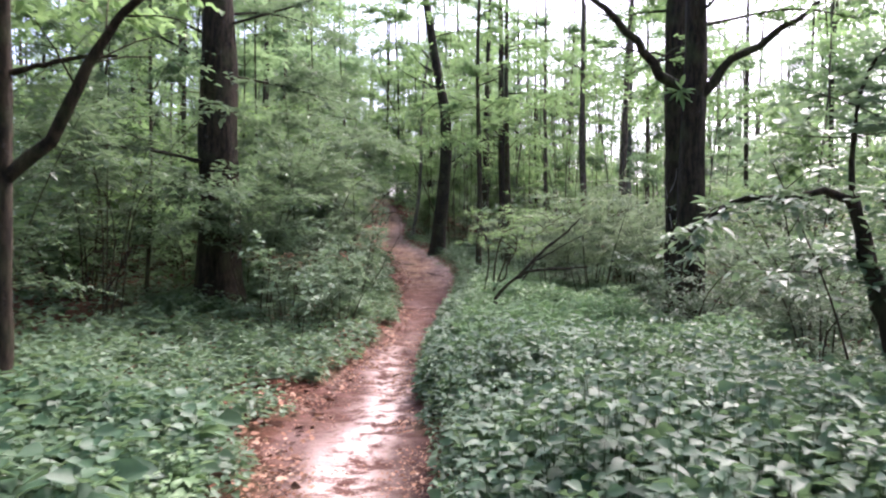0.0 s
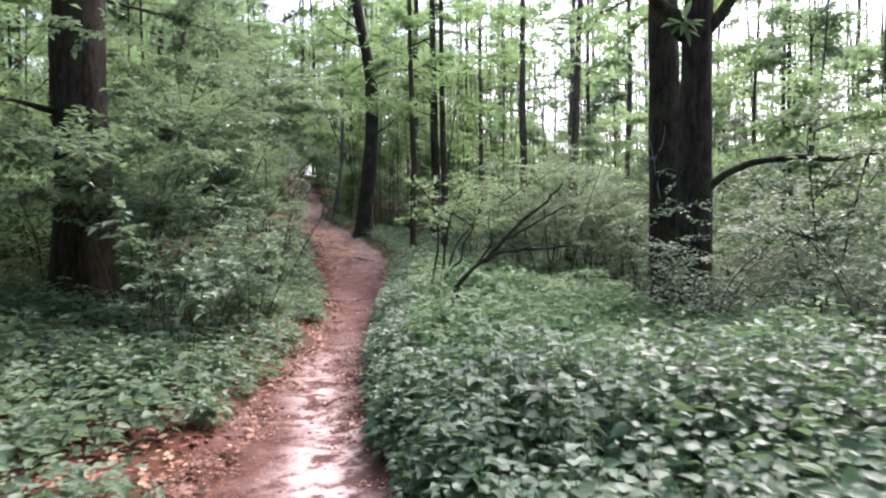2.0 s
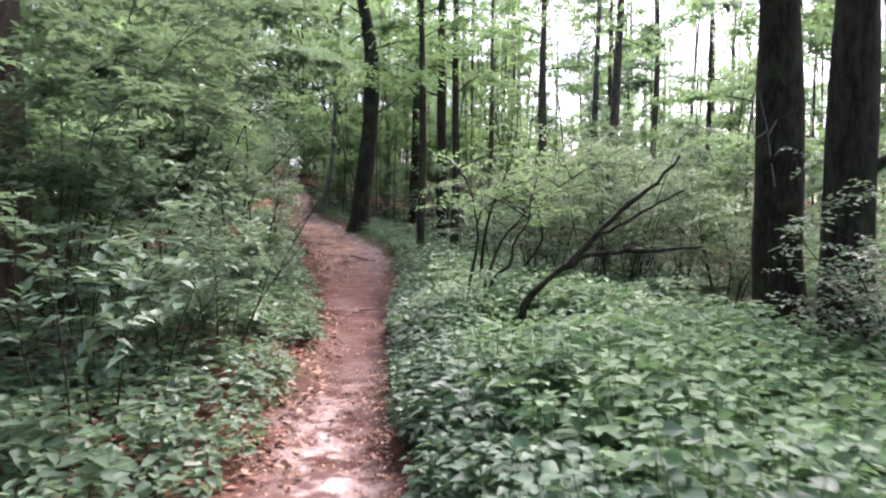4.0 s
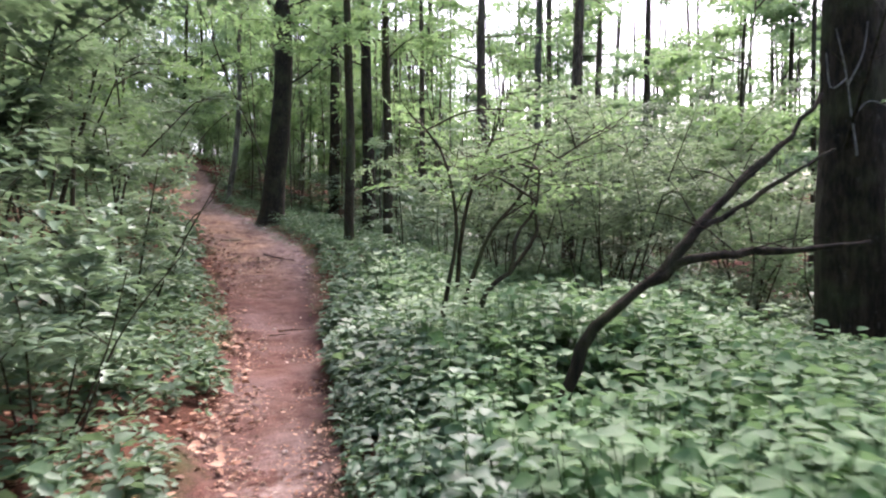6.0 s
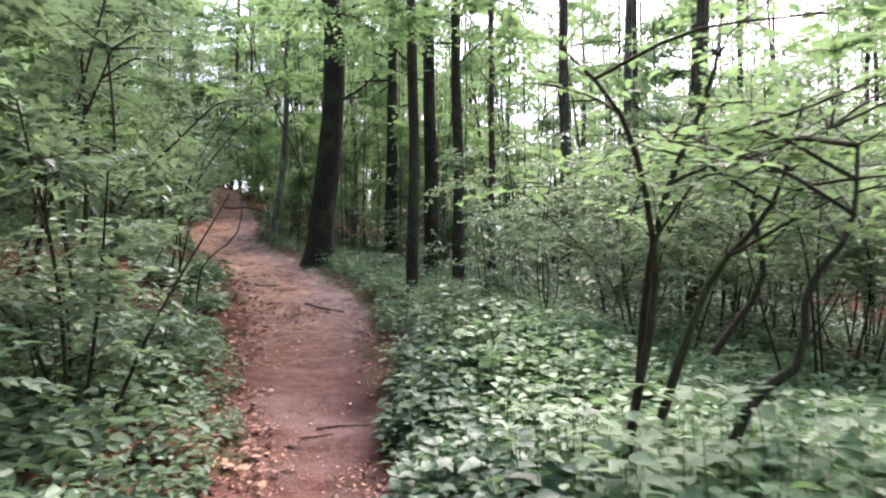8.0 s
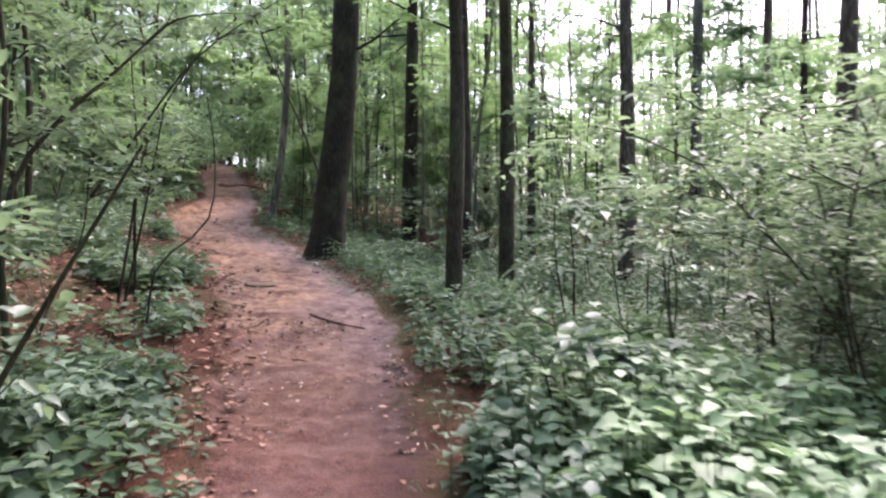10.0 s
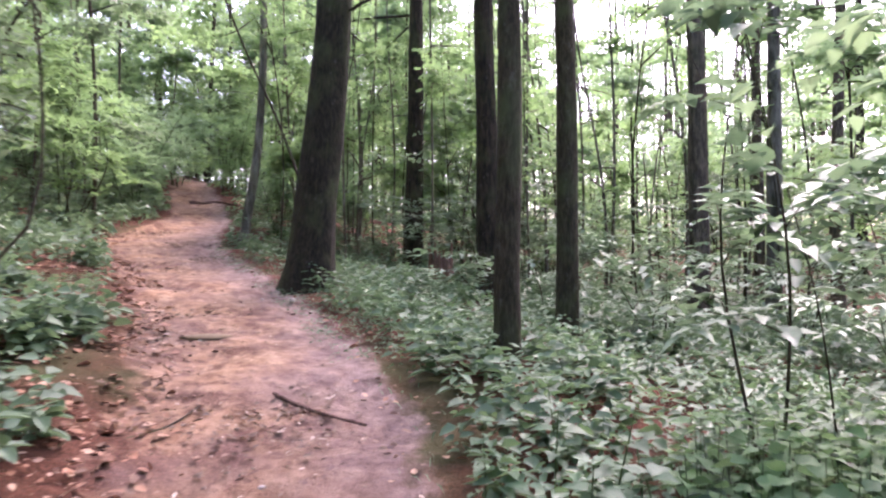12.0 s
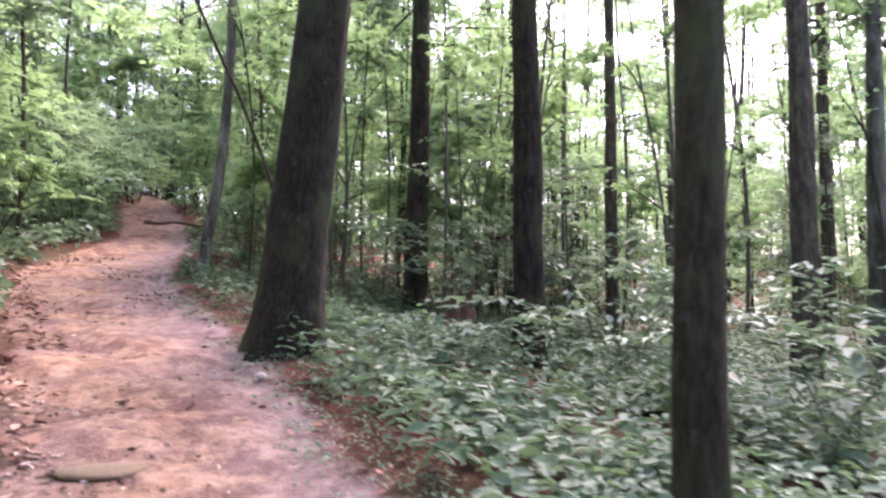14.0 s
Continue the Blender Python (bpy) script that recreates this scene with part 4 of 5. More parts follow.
def bed(name, label, p, height, levels, per, leaf, slim, material, droop=0.3, lo=0.3, stems=True, plain=False, wild=0.3):
    """Upright plants with whorls of leaves. height: one for each plant."""
    n = len(p)
    z0 = land(p[:, 0], p[:, 1])
    tilt = rng.normal(0, 0.12, (n, 2))
    pieces = []
    for k in range(levels):
        f = lo + (1 - lo) * k / max(levels - 1, 1)
        for j in range(per):
            a = rng.uniform(0, 2 * np.pi, n) if j == 0 else a + 2 * np.pi / per + rng.normal(0, 0.3, n)
            h = height * f * rng.uniform(0.92, 1.05, n)
            at = np.c_[p + tilt * h[:, None], z0 + h]
            d = np.c_[np.cos(a), np.sin(a), rng.normal(0.05 + 0.25 * (k == levels - 1), 0.2, n)]
            up = np.array([0, 0, 1.0]) + rng.normal(0, wild, (n, 3))
            ln = leaf * rng.uniform(0.65, 1.25, n) * (1.0 - 0.35 * (k == levels - 1)) * np.clip(height / np.median(height), 0.6, 1.2)
            at = at + d * 0.018
            pieces.append(leaf_arrays(at, d, up, ln, ln * slim, droop, plain=plain))
    top = new(name, quad_mesh(name, *joined(pieces), material))
    tagged(top, label, "plants", kind="stuff")
    if stems:
        st = []
        for (x, y), z, h, t in zip(p, z0, height, tilt):
            st.append(tube([(x, y, z - 0.02), (x + t[0] * h, y + t[1] * h, z + h)], [0.0035, 0.002], 3))
        part("stalks", quad_mesh("stalks", *joined(st), M_STEM), top)
    return top


def from_right(x, y):
    return x - edges(y)[1]


def from_left(x, y):
    return edges(y)[0] - x


def patchy(x, y, s=1.0):
    return 0.5 + 0.25 * np.sin(x * 1.9 * s + 1.3 * np.sin(y * 1.1 * s)) + 0.25 * np.sin(y * 2.3 * s + 1.7 * np.sin(x * 1.4 * s))


def nettle_height(p, lo, slope, hi):
    d = from_right(p[:, 0], p[:, 1])
    return np.clip(lo + d * slope, lo, hi) * (0.7 + 0.6 * patchy(p[:, 0], p[:, 1], 0.8)) * rng.uniform(0.65, 1.2, len(p))


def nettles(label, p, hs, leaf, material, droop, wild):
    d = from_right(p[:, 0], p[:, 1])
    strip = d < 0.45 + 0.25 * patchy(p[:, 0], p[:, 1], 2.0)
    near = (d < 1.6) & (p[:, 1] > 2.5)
    # strip beside the trail takes the darker leaf, standing in for shade
    for q, style, leaves in ((p[strip], "fine", M_NETTLE_SHADED), (p[near & ~strip], "fine", material), (p[~near & ~strip], False, material)):
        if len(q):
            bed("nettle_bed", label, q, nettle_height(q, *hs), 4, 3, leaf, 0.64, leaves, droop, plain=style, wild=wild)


p = scatter_points(7200, (-0.3, 5.4), (-2.5, 8.2), lambda x, y: (from_right(x, y) > 0.03) & (from_right(x, y) < 3.4 + 1.6 * patchy(x, y, 0.6)) & (y > -2.2 + 3 * patchy(x, y, 0.7)))
nettles("dense knee-high bed of green nettles coloured as in shade", p, (0.2, 0.5, 0.6), 0.105, M_NETTLE_SHADED, 0.25, 0.42)
p = scatter_points(3600, (-0.3, 4.4), (8.0, 13.5), lambda x, y: (from_right(x, y) > 0.03) & (from_right(x, y) < 3.6 + 1.4 * patchy(x, y, 0.6)))
nettles("dense knee-high bed of broad-leaved green nettles", p, (0.2, 0.5, 0.6), 0.118, M_NETTLE, 0.25, 0.36)
p = scatter_points(4800, (-0.3, 4.6), (13.0, 20.6), lambda x, y: (from_right(x, y) > 0.05 + np.interp(y, [17, 20.6], [0, 0.7])) & (from_right(x, y) < 4.2) & (y < 18.9 + 1.6 * patchy(x, y, 0.8)))
# the nearer part gets the brighter leaf in place of light from above
nettles("dense knee-high bed of green leafy plants coloured as brightly lit", p[p[:, 1] < 19.2], (0.18, 0.4, 0.55), 0.12, M_PALE_LIT, 0.2, 0.28)
nettles("knee-high bed of dull green leafy plants", p[p[:, 1] >= 19.2], (0.16, 0.3, 0.4), 0.1, M_NETTLE, 0.22, 0.36)
p = scatter_points(9000, (-26, 30), (-16, 62), lambda x, y: ((from_right(x, y) > 4.2) | (from_left(x, y) > 4.0) | (y < 0.5) & ((from_right(x, y) > 0.3) | (from_left(x, y) > 0.3))) & (patchy(x, y, 0.5) > 0.3))
bed("undergrowth", "scattered low undergrowth across the forest floor", p, rng.uniform(0.1, 0.4, len(p)), 2, 3, 0.17, 0.6, M_LOW, 0.3, stems=False, plain=True)
p = scatter_points(2600, (4.0, 11), (3, 19), lambda x, y: from_right(x, y) > 3.9 + 1.2 * patchy(x, y, 0.6))
bed("undergrowth", "rough green undergrowth between the trees", p, rng.uniform(0.12, 0.36, len(p)), 3, 3, 0.13, 0.6, M_LOW, 0.3, stems=False, plain=True)
p = scatter_points(6200, (-6, -0.9), (-1.5, 19.5), lambda x, y: (from_left(x, y) > 0.03) & (from_left(x, y) < 3.0 + 1.8 * patchy(x, y, 0.6)) & (y > -1.5 + 3 * patchy(x, y, 0.7)) & (patchy(x, y) + np.minimum(from_left(x, y), 1.2) * 0.35 + np.interp(y, [7.5, 9.5], [0, 0.4]) > 0.5))
h = rng.uniform(0.12, 0.34, len(p)) * (0.6 + 0.7 * patchy(p[:, 0], p[:, 1], 1.4)) * (0.7 + 0.6 * np.clip(from_left(p[:, 0], p[:, 1]), 0, 1))
bed("ground_plants", "low patchy green woodland plants on the bank", p, h, 3, 3, 0.115, 0.64, M_LOW, 0.22, 0.45, stems=False)
p = scatter_points(2600, (-4.4, -1.0), (17.5, 28), lambda x, y: (from_left(x, y) > 0.15 + 0.4 * rng.random(len(x)) ** 2) & (from_left(x, y) < 2.6) & (patchy(x, y, 1.3) > 0.6))
bed("ground_plants", "low pale green plants along the trail bank", p, rng.uniform(0.06, 0.36, len(p)), 3, 3, 0.12, 0.66, M_LOW, 0.22, 0.4, stems=False, wild=0.4)
p = scatter_points(420, (-4.2, -1.2), (1.8, 5.6), lambda x, y: from_left(x, y) > 0.35)
bed("ground_plants", "large-leaved dark plants near the trail start", p, rng.uniform(0.2, 0.5, len(p)), 3, 4, 0.15, 0.75, M_NETTLE_SHADED, 0.25, 0.4, wild=0.35)
p = scatter_points(2600, (-10, -2.4), (27, 48), lambda x, y: (from_left(x, y) > 0.1) & (from_left(x, y) < 4))
bed("ground_plants", "green plants crowding the upper trail", p, rng.uniform(0.1, 0.45, len(p)), 3, 3, 0.15, 0.65, M_LOW, 0.25, 0.4, stems=False, plain=True, wild=0.4)
p = scatter_points(3000, (-9, -1.0), (18.5, 34), lambda x, y: (from_left(x, y) > 0.3) & (patchy(x, y, 1.2) > 0.6))
bed("ground_plants", "sparse low green plants among dead leaves", p, rng.uniform(0.08, 0.3, len(p)), 3, 3, 0.08, 0.6, M_LOW, 0.25, 0.45, stems=False)
p = scatter_points(2500, (-1.4, 3.6), (20.0, 28.5), lambda x, y: (from_right(x, y) > 0.12 + 0.6 * rng.random(len(x)) ** 1.5) & (from_right(x, y) < 3.2) & (patchy(x, y, 1.2) + 0.3 * rng.random(len(x)) > 0.5))
bed("ground_plants", "loose low green plants beside the trail", p, rng.uniform(0.05, 0.36, len(p)), 3, 3, 0.1, 0.6, M_NETTLE_SHADED, 0.22, 0.4, stems=False, wild=0.4)
p = scatter_points(2600, (-3.2, 1.4), (17, 33), lambda x, y: (from_right(x, y) > -0.12) & (from_right(x, y) < 0.28))
a = rng.uniform(0, 2 * np.pi, len(p))
tagged(new("grass_tufts", quad_mesh("grass_tufts", *leaf_arrays(np.c_[p, land(p[:, 0], p[:, 1])], np.c_[np.cos(a), np.sin(a), rng.uniform(0.6, 2.0, len(p))],
              np.array([0, 0, 1.0]) + rng.normal(0, 0.3, (len(p), 3)), rng.uniform(0.06, 0.16, len(p)), 0.008, 0.35, plain=True), M_LOW)), "thin grass and moss at the trail edge", "grass", kind="stuff")
p = scatter_points(5200, (-2.5, 9), (20.0, 36), lambda x, y: (from_right(x, y) > 0.12) & (patchy(x, y, 0.9) + np.minimum(from_right(x, y), 1) * 0.2 > 0.42))
bed("ground_plants", "low green woodland plants beside the trail", p, rng.uniform(0.08, 0.36, len(p)), 3, 3, 0.085, 0.58, M_NETTLE_SHADED, 0.25, 0.45, stems=False)
p = scatter_points(3000, (2.2, 8.5), (20.4, 30), lambda x, y: from_right(x, y) > 2.0)
bed("ground_plants", "dull green plants covering the slope below the trail", p, rng.uniform(0.1, 0.38, len(p)), 3, 3, 0.1, 0.6, M_NETTLE_SHADED, 0.25, 0.4, stems=False, plain=True, wild=0.35)
p = scatter_points(420, (-3.4, -1.1), (0.8, 4.2), lambda x, y: (from_left(x, y) > 0.12) & (patchy(x, y, 1.3) > 0.42))
bed("ground_plants", "fresh light green herbs at the trail start", p, rng.uniform(0.16, 0.36, len(p)), 3, 4, 0.1, 0.66, M_PALE_LIT, 0.2, 0.4, wild=0.3, plain="fine")
p = scatter_points(5000, (-24, 26), (30, 60), lambda x, y: (from_right(x, y) > 0.2) | (from_left(x, y) > 0.3))
bed("undergrowth", "rough green undergrowth on the hill", p, rng.uniform(0.2, 0.6, len(p)), 2, 3, 0.2, 0.6, M_LOW, 0.3, stems=False, plain=True)
p = scatter_points(3000, (-20, -5.4), (2, 32), lambda x, y: from_left(x, y) > 2.5)
bed("undergrowth", "rough green undergrowth on the bank", p, rng.uniform(0.15, 0.5, len(p)), 2, 3, 0.17, 0.6, M_LOW, 0.3, stems=False, plain=True)


def litter(name, label, p, size, material, lift=0.012, slim=0.6):
    n = len(p)
    a = rng.uniform(0, 2 * np.pi, n)
    at = np.c_[p, land(p[:, 0], p[:, 1]) + lift + rng.uniform(0, 0.012, n)]
    d = np.c_[np.cos(a), np.sin(a), rng.normal(0, 0.2, n)]
    ln = size * rng.uniform(0.5, 1.3, n)
    v = quad_mesh(name, *leaf_arrays(at, d, np.array([0, 0, 1.0]) + rng.normal(0, 0.35, (n, 3)), ln, ln * slim, 0.05, 0.1), material)
    return tagged(new(name, v), label, "leaf litter", kind="stuff")


p = scatter_points(26000, (-6.5, -0.8), (1, 33), lambda x, y: (from_left(x, y) > -0.3) & (from_left(x, y) < 3.6))
litter("fallen_leaves", "reddish-brown dead leaves on the bank", p, 0.072, M_LITTER, 0.03)
p = scatter_points(9000, (-5, -0.6), (17, 33), lambda x, y: (from_left(x, y) > -0.45) & (from_left(x, y) < 0.7) & (rng.random(len(x)) < np.exp(-np.abs(from_left(x, y) - 0.1) * 2.5)))
litter("fallen_leaves", "dry tan leaves drifted along the trail edge", p, 0.038, M_TAN, 0.012)
p = scatter_points(1600, (-3.6, 0.4), (9, 33), lambda x, y: (from_right(x, y) < -0.03) & (from_left(x, y) < -0.05) & (patchy(x, y, 3.1) > 0.35))
n = len(p)
r = rng.uniform(0.006, 0.02, n) * rng.choice([1, 1, 1, 1.6], n)
octa = np.array([(1, 0, 0), (0, 1, 0), (-1, 0, 0), (0, -1, 0), (0.5, 0.5, 0.75), (-0.5, 0.5, 0.75), (-0.5, -0.5, 0.75), (0.5, -0.5, 0.75)]) * [1, 1, 0.8]
cv = (np.c_[p, land(p[:, 0], p[:, 1]) - 0.004][:, None] + r[:, None, None] * octa[None] * rng.uniform(0.7, 1.3, (n, 8, 1))).reshape(-1, 3)
cq = (np.arange(n)[:, None, None] * 8 + np.array([(0, 1, 5, 4), (1, 2, 6, 5), (2, 3, 7, 6), (3, 0, 4, 7), (4, 5, 6, 7)])[None]).reshape(-1, 4)
tagged(new("earth_clods", quad_mesh("earth_clods", cv, cq, M_CHIP)), "small dark clods and cones on the trail", "debris", kind="stuff")
p = scatter_points(1500, (-3.4, 0.4), (15, 33), lambda x, y: (from_right(x, y) < -0.05) & (from_left(x, y) < -0.1) & (patchy(x, y, 2.2) > 0.55))
litter("path_debris", "dark broken leaves trodden into the trail", p, 0.055, M_CHIP, 0.006, 0.5)
p = scatter_points(3600, (-2.6, 1.4), (1, 32), lambda x, y: (from_right(x, y) > -0.2) & (from_right(x, y) < 0.9))
litter("fallen_leaves", "reddish-brown dead leaves along the trail edge", p, 0.06, M_LITTER)
p = scatter_points(15000, (-1.8, 0.3), (1, 18), lambda x, y: (from_right(x, y) < 0.1) & (from_left(x, y) < -0.02) & (rng.random(len(x)) < 0.12 + 0.9 * np.exp(from_left(x, y) * 2.2)))
litter("fallen_leaves", "red-brown needles and dead leaves strewn on the trail", p, 0.032, M_LITTER, 0.006, 0.4)
p = scatter_points(16000, (-4.2, 0.4), (1, 34), lambda x, y: (from_right(x, y) < -0.02) & (from_left(x, y) < -0.02) & (rng.random(len(x)) < 0.25 + 0.6 * np.exp(from_left(x, y) * 3)))
litter("path_debris", "small chips, twigs and leaf crumbs on the trail", p, 0.04, M_CHIP, 0.006, 0.45)


# ---- roots, sticks and stones on the trail ----
M_ROOT = bark_material("root_bark", (0.07, 0.04, 0.03), (0.2, 0.125, 0.095), 0.1, 30, 0.008)

def laid(name, label, pts, radius, material=None, category="stick", sink=0.4):
    """A stick or root lying along the ground through plan points."""
    p = bend([(x, y, 0) for x, y in pts], 14)
    p[:, 2] = land(p[:, 0], p[:, 1]) + radius * (1 - sink) + 0.006
    r = radius * np.linspace(1, 0.45, 14) * (1 + 0.15 * np.sin(np.arange(14) * 1.7))
    v, q = tube(p, r, 8, 0, 0.12)
    o = p[0].copy()
    ob = new(name, quad_mesh(name, v - o, q, material or M_TWIG, True))
    ob.location = o
    return tagged(ob, label, category)


laid("fallen_stick", "dark fallen stick lying on the trail", [(-0.62, 22.35), (-0.35, 21.98), (-0.08, 21.75)], 0.017, M_ROOT)
laid("fallen_stick", "small dark stick on sandy trail", [(-0.72, 9.7), (-0.6, 9.95), (-0.5, 10.0)], 0.012, M_ROOT)
laid("fallen_stick", "pale snapped twig among dead leaves", [(-1.35, 21.6), (-1.15, 21.9), (-1.05, 22.2)], 0.009)
laid("fallen_stick", "dark twig lying along the trail", [(-0.9, 18.6), (-0.7, 18.7), (-0.55, 18.85)], 0.011, M_ROOT)
laid("fallen_stick", "dark twig lying along the trail", [(-0.5, 17.3), (-0.3, 17.35), (-0.1, 17.3)], 0.012, M_ROOT)
for k in range(10):
    y = 16.8 + k * 1.4 + rng.uniform(-0.4, 0.4)
    le, ri = edges(y)
    x = rng.uniform(le + 0.2, ri - 0.45)
    w = rng.uniform(0.12, 0.34)
    tw = rng.uniform(-1.2, 1.2)
    laid("tree_root", "worn brown root half buried in the trail", [(x, y), (x + w * 0.5 * math.cos(tw), y + w * 0.5 * math.sin(tw) + 0.03), (x + w * math.cos(tw + 0.3), y + w * math.sin(tw + 0.3))], rng.uniform(0.005, 0.010), M_ROOT, "root", 0.8)
laid("tree_root", "thick dark root crossing the trail", [(-3.7, 39.6), (-3.4, 39.45), (-3.05, 39.7), (-2.75, 39.5), (-2.3, 39.3)], 0.07, M_ROOT, "root", 0.55)


def stone(name, label, x, y, size, material, flat=0.6):
    bm = bmesh.new()
    bmesh.ops.create_icosphere(bm, subdivisions=2, radius=1)
    for v in bm.verts:
        v.co *= 1 + 0.25 * noise.noise(v.co * 1.3 + Vector((x, y, 0)))
        v.co = Vector((v.co.x * size[0], v.co.y * size[1], v.co.z * size[2]))
    me = bpy.data.meshes.new(name)
    bm.to_mesh(me)
    bm.free()
    me.polygons.foreach_set("use_smooth", np.ones(len(me.polygons), bool))
    me.materials.append(material)
    ob = new(name, me)
    ob.location = (x, y, float(land(x, y)) + size[2] * (1 - flat))
    return tagged(ob, label, "stone")


M_MOSS = litter_material("mossy_stone", [(0.0, (0.11, 0.09, 0.045)), (1.0, (0.15, 0.12, 0.065))], 0.9)
stone("pale_stone", "small pale stone at the trail edge", -0.55, 25.45, (0.036, 0.03, 0.03), M_STONE, 0.3)
stone("mossy_stone", "flat mossy stone sunk in the trail", -1.22, 23.9, (0.21, 0.14, 0.034), M_MOSS, 0.95)
for k in range(14):
    y = rng.uniform(10, 28)
    le, ri = edges(y)
    stone("pebble", "small pale pebble on the trail", rng.uniform(le + 0.1, ri - 0.1), y, (0.018, 0.014, 0.01), M_STONE, 0.3)


# ---- rotten stump behind the leaning tree ----
M_ROT = litter_material("rotten_wood", [(0.0, (0.03, 0.011, 0.007)), (1.0, (0.085, 0.032, 0.02))], 0.9)
stump = root_of("tree_stump", 1.72, 28.8, "rotten reddish-brown jagged tree stump among low plants", "stump")
part("core", quad_mesh("core", *tube([(0, 0, -0.1), (0.0, 0, 0.15), (0.03, 0, 0.4), (0.05, 0, 0.55)], [0.26, 0.2, 0.17, 0.08], 12, 0.3, 0.2), M_ROT, True), stump)
for k in range(11):
    a = 2 * np.pi * k / 11 + rng.uniform(-0.2, 0.2)
    c0, c1, rr = math.cos(a), math.sin(a), rng.uniform(0.13, 0.17)
    part("splinter", quad_mesh("splinter", *tube([(c0 * rr, c1 * rr, 0.2), (c0 * rr * 1.05, c1 * rr * 1.05, 0.5), (c0 * rr * 1.2, c1 * rr, rng.uniform(0.55, 0.85))], [0.055, 0.04, 0.008], 6, 0, 0.15), M_ROT, True), stump)
for k in range(6):
    a = 2 * np.pi * (k + rng.random() * 0.6) / 6
    part("root", quad_mesh("root", *tube([(math.cos(a) * 0.12, math.sin(a) * 0.12, 0.16), (math.cos(a) * 0.34, math.sin(a) * 0.34, 0.05), (math.cos(a + 0.2) * 0.6, math.sin(a + 0.2) * 0.6, -0.08)], [0.07, 0.05, 0.02], 7, 0, 0.15), M_ROT, True), stump)


# ---- single plants along the trail ----
def nettle(name, label, h, leaf, levels, material, slim=0.74, category="plant", group=""):
    top = root_of(name, 0, -30, label, category, group)
    t = rng.normal(0, 0.08, 2)
    part("stalk", quad_mesh("stalk", *tube([(0, 0, -0.03), (t[0] * h * 0.4, t[1] * h * 0.4, h * 0.5), (t[0] * h, t[1] * h, h)], [0.005, 0.004, 0.002], 5), M_STEM, True), top)
    a = rng.uniform(0, 6.28)
    for k in range(levels):
        f = 0.35 + 0.65 * k / (levels - 1)
        a += 1.57
        for j in range(2 if k < levels - 1 else 4):
            b = a + j * (math.pi if k < levels - 1 else math.pi / 2)
            d = np.array([[math.cos(b), math.sin(b), 0.12 + 0.2 * (k == levels - 1)]])
            ln = leaf * rng.uniform(0.8, 1.15) * (1 - 0.35 * (k == levels - 1))
            at = np.array([[t[0] * h * f, t[1] * h * f, h * f]]) + d * 0.02
            part("leaf", quad_mesh("leaf", *leaf_arrays(at, d, np.array([[0, 0, 1.0]]) + rng.normal(0, 0.12, (1, 3)), ln, ln * slim, 0.22, plain="fine"), material, True), top)
    return top


kinds = [nettle("nettle_plant", "upright nettle with paired broad green leaves", hh, ll, lv, M_NETTLE_SHADED, group="nettles along the trail")
         for hh, ll, lv in ((0.42, 0.115, 4), (0.5, 0.125, 4), (0.34, 0.105, 3), (0.56, 0.125, 5))]
small = [nettle("woodland_herb", "small woodland herb with spread green leaves", hh, ll, 2, M_LOW, 0.6, group="herbs along the trail")
         for hh, ll in ((0.16, 0.1), (0.22, 0.11), (0.12, 0.085))]
for kind_list, count, side in ((kinds, 110, 1), (small, 70, -1)):
    for k in range(count):
        y = 3.0 + 18.0 * (k + rng.random()) / count
        le, ri = edges(y)
        x = ri + rng.uniform(0.12, 0.9) if side > 0 else le - rng.uniform(0.1, 0.9)
        ob = kind_list[k] if k < len(kind_list) else copy_thing(kind_list[k % len(kind_list)], Matrix())
        s = rng.uniform(0.8, 1.2) * (0.65 + 0.35 * min(1, abs(x - (ri if side > 0 else le)) / 0.6))
        ob.matrix_basis = pose(x, y, float(land(x, y)), 0, 0, rng.uniform(0, 360)) @ Matrix.Diagonal((s, s, s, 1))


# ---- sapling leaning over the trail edge, and growth closing the rise ----
FORK = [[(-2.32, 19.4, 0.67), (-2.23, 19.4, 1.05), (-2.02, 19.4, 1.53), (-1.97, 19.4, 2.04)], [(-1.97, 19.4, 1.78), (-1.72, 19.4, 2.14), (-1.32, 19.4, 2.7), (-0.75, 19.4, 3.14)], [(-1.85, 20.4, 0.87), (-1.78, 20.4, 1.3), (-1.4, 20.4, 1.67), (-1.35, 20.4, 2.25), (-1.41, 20.4, 2.68)]]
shrub("forked_sapling", "dark forked sapling with pale level leaf sprays", -2.32, 19.4, 2.2, 0.8, 3, 60, 7, 0.1, 0.3, 0.4, r0=0.011, twigs=34, flat=0.1, leaf_mat=M_MAPLE, plain="fine", given=FORK)
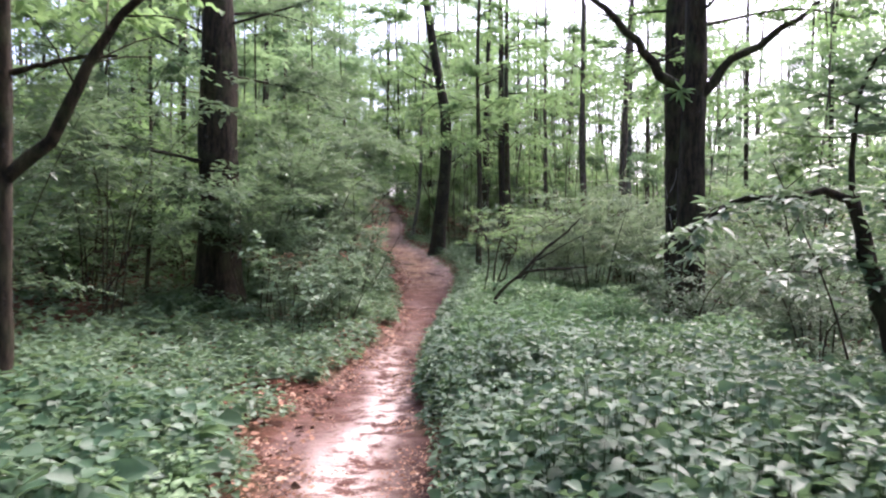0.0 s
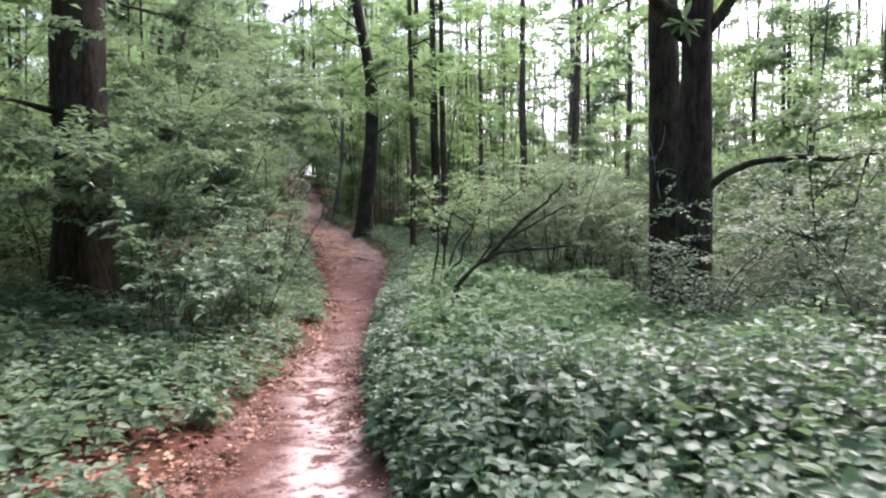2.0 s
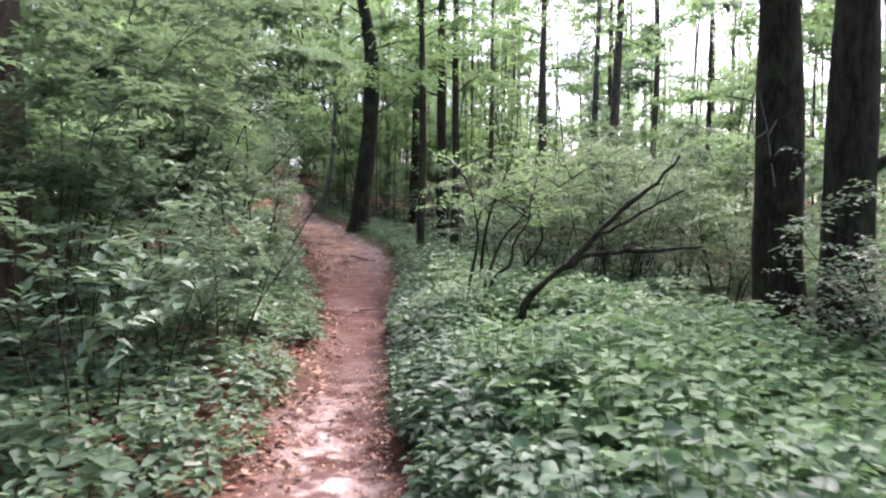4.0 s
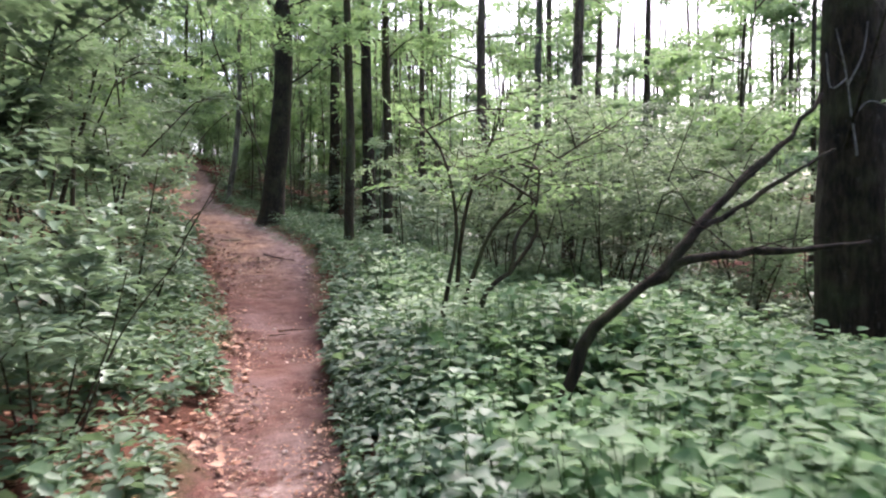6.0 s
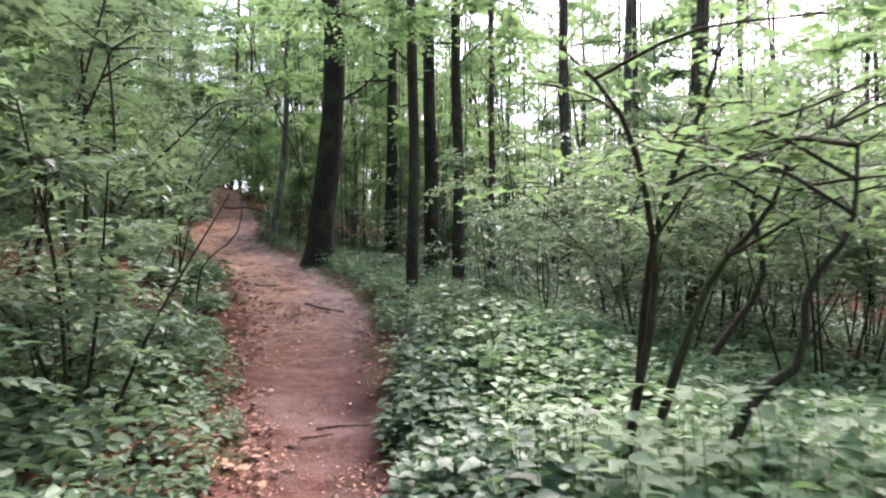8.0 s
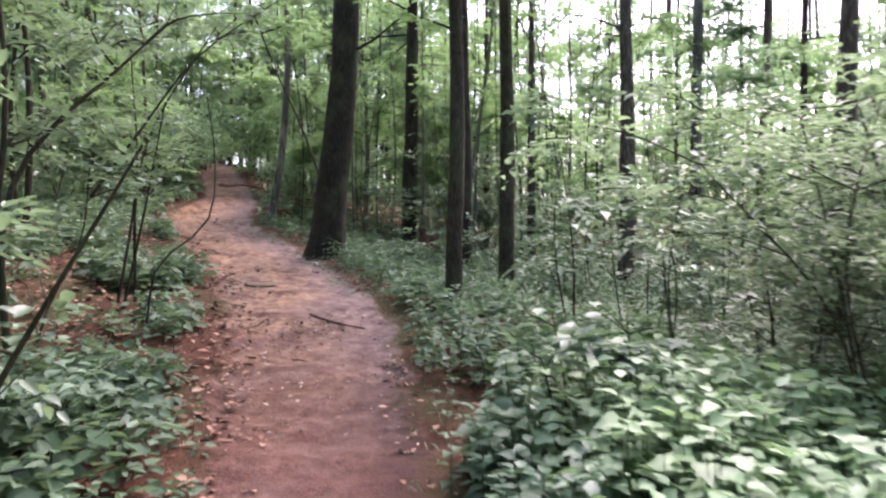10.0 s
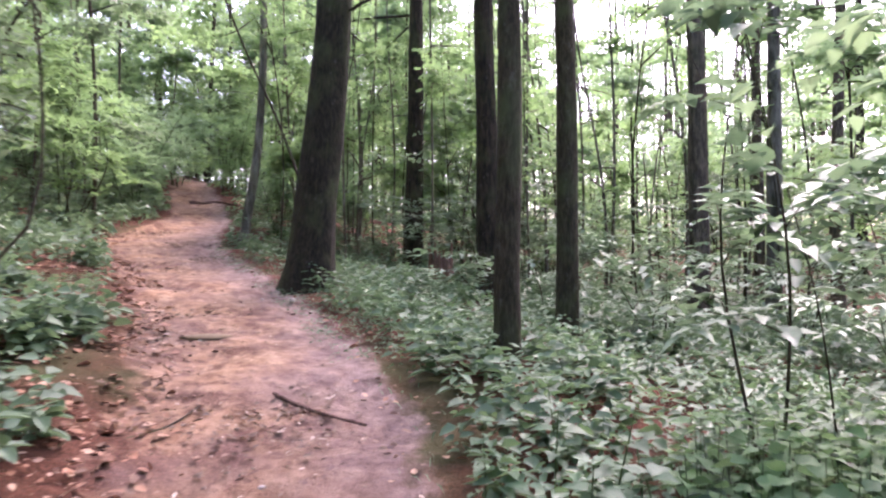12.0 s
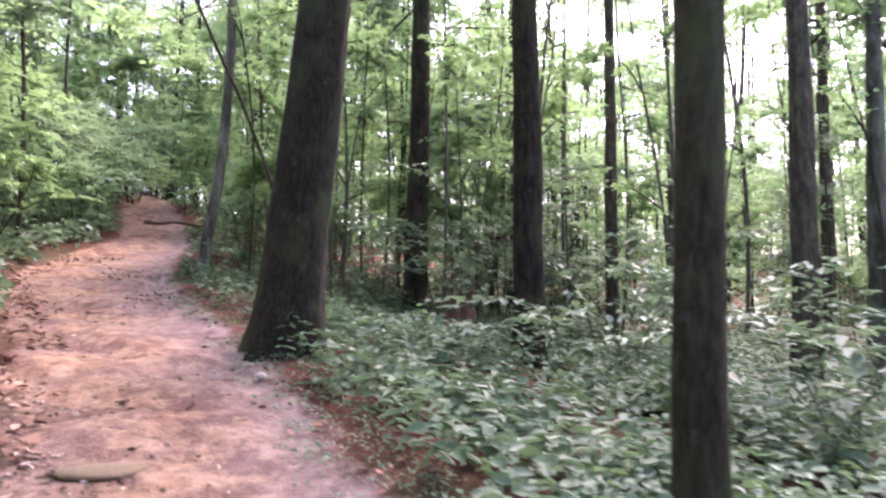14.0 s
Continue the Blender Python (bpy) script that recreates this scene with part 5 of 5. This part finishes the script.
for x, y, h, r, n in ((-2.35, 17.2, 0.85, 0.5, 40), (-1.95, 18.3, 0.7, 0.4, 30), (-2.3, 15.4, 0.9, 0.5, 44)):
    shrub("maple_sapling", MAPLE, x, y, h, r, 4, n, 7, 0.11, 0.25, 0.45, r0=0.008, twigs=12, flat=0.1, leaf_mat=M_MAPLE, plain="fine")
for k, (x, y, sc) in enumerate(((-4.6, 36.6, 0.75), (-4.7, 38.6, 0.85), (-2.0, 38.2, 0.7), (-4.6, 42.6, 0.9), (-5.6, 41.0, 0.9), (-2.9, 41.2, 0.8), (-5.3, 45.2, 1.1), (-4.2, 46.0, 1.0), (-6.6, 47.0, 1.2), (-6.2, 44.2, 0.9))):
    c = copy_thing(bushes[k % 3], pose(x, y, float(land(x, y)) - 0.03, 0, 0, 67 * k))
    c.scale = (sc, sc, sc)
# mulch and fine litter on the worn earth
p = scatter_points(26000, (-4.2, 0.4), (20, 34), lambda x, y: (from_right(x, y) < 0.0) & (from_left(x, y) < 0.0) & (np.sin(x * 3.1 + 1.3 * y) + np.sin(y * 2.3 - x * 1.7) + rng.normal(0, 0.6, len(x)) > 0.9))
litter("path_debris", "dark leaf mulch and bark chips trodden into the trail", p, 0.05, M_CHIP, 0.006, 0.5)
p = scatter_points(24000, (-1.9, 0.3), (1, 17), lambda x, y: (from_right(x, y) < 0.05) & (from_left(x, y) < 0.1) & (np.minimum(-from_left(x, y), -from_right(x, y)) < 0.12 + 0.3 * rng.random(len(x))))
litter("fallen_leaves", "red-brown dead leaves heaped along the trail edges", p, 0.034, M_LITTER, 0.008, 0.55)
p = scatter_points(5200, (-3.2, 0.8), (23, 31), lambda x, y: (from_right(x, y) > -0.3) & (from_right(x, y) < 0.4) & (rng.random(len(x)) < 0.4 + 1.2 * (from_right(x, y) + 0.3)))
bed("low_grass", "short green grass and moss along the trail edge", p, rng.uniform(0.03, 0.09, len(p)), 1, 4, 0.08, 0.3, M_LOW, 0.3, 0.1, False, True)
# tall trees added out of view beside the start of the walk, to shade it
for k, (x, y) in enumerate(((-6.0, 5.0), (-7.5, 8.2), (-5.2, 2.4), (5.6, 1.4))):
    copy_thing(protos[k % len(protos)], pose(x, y, float(land(x, y)) - 0.03, 0, 0, 80 * k))
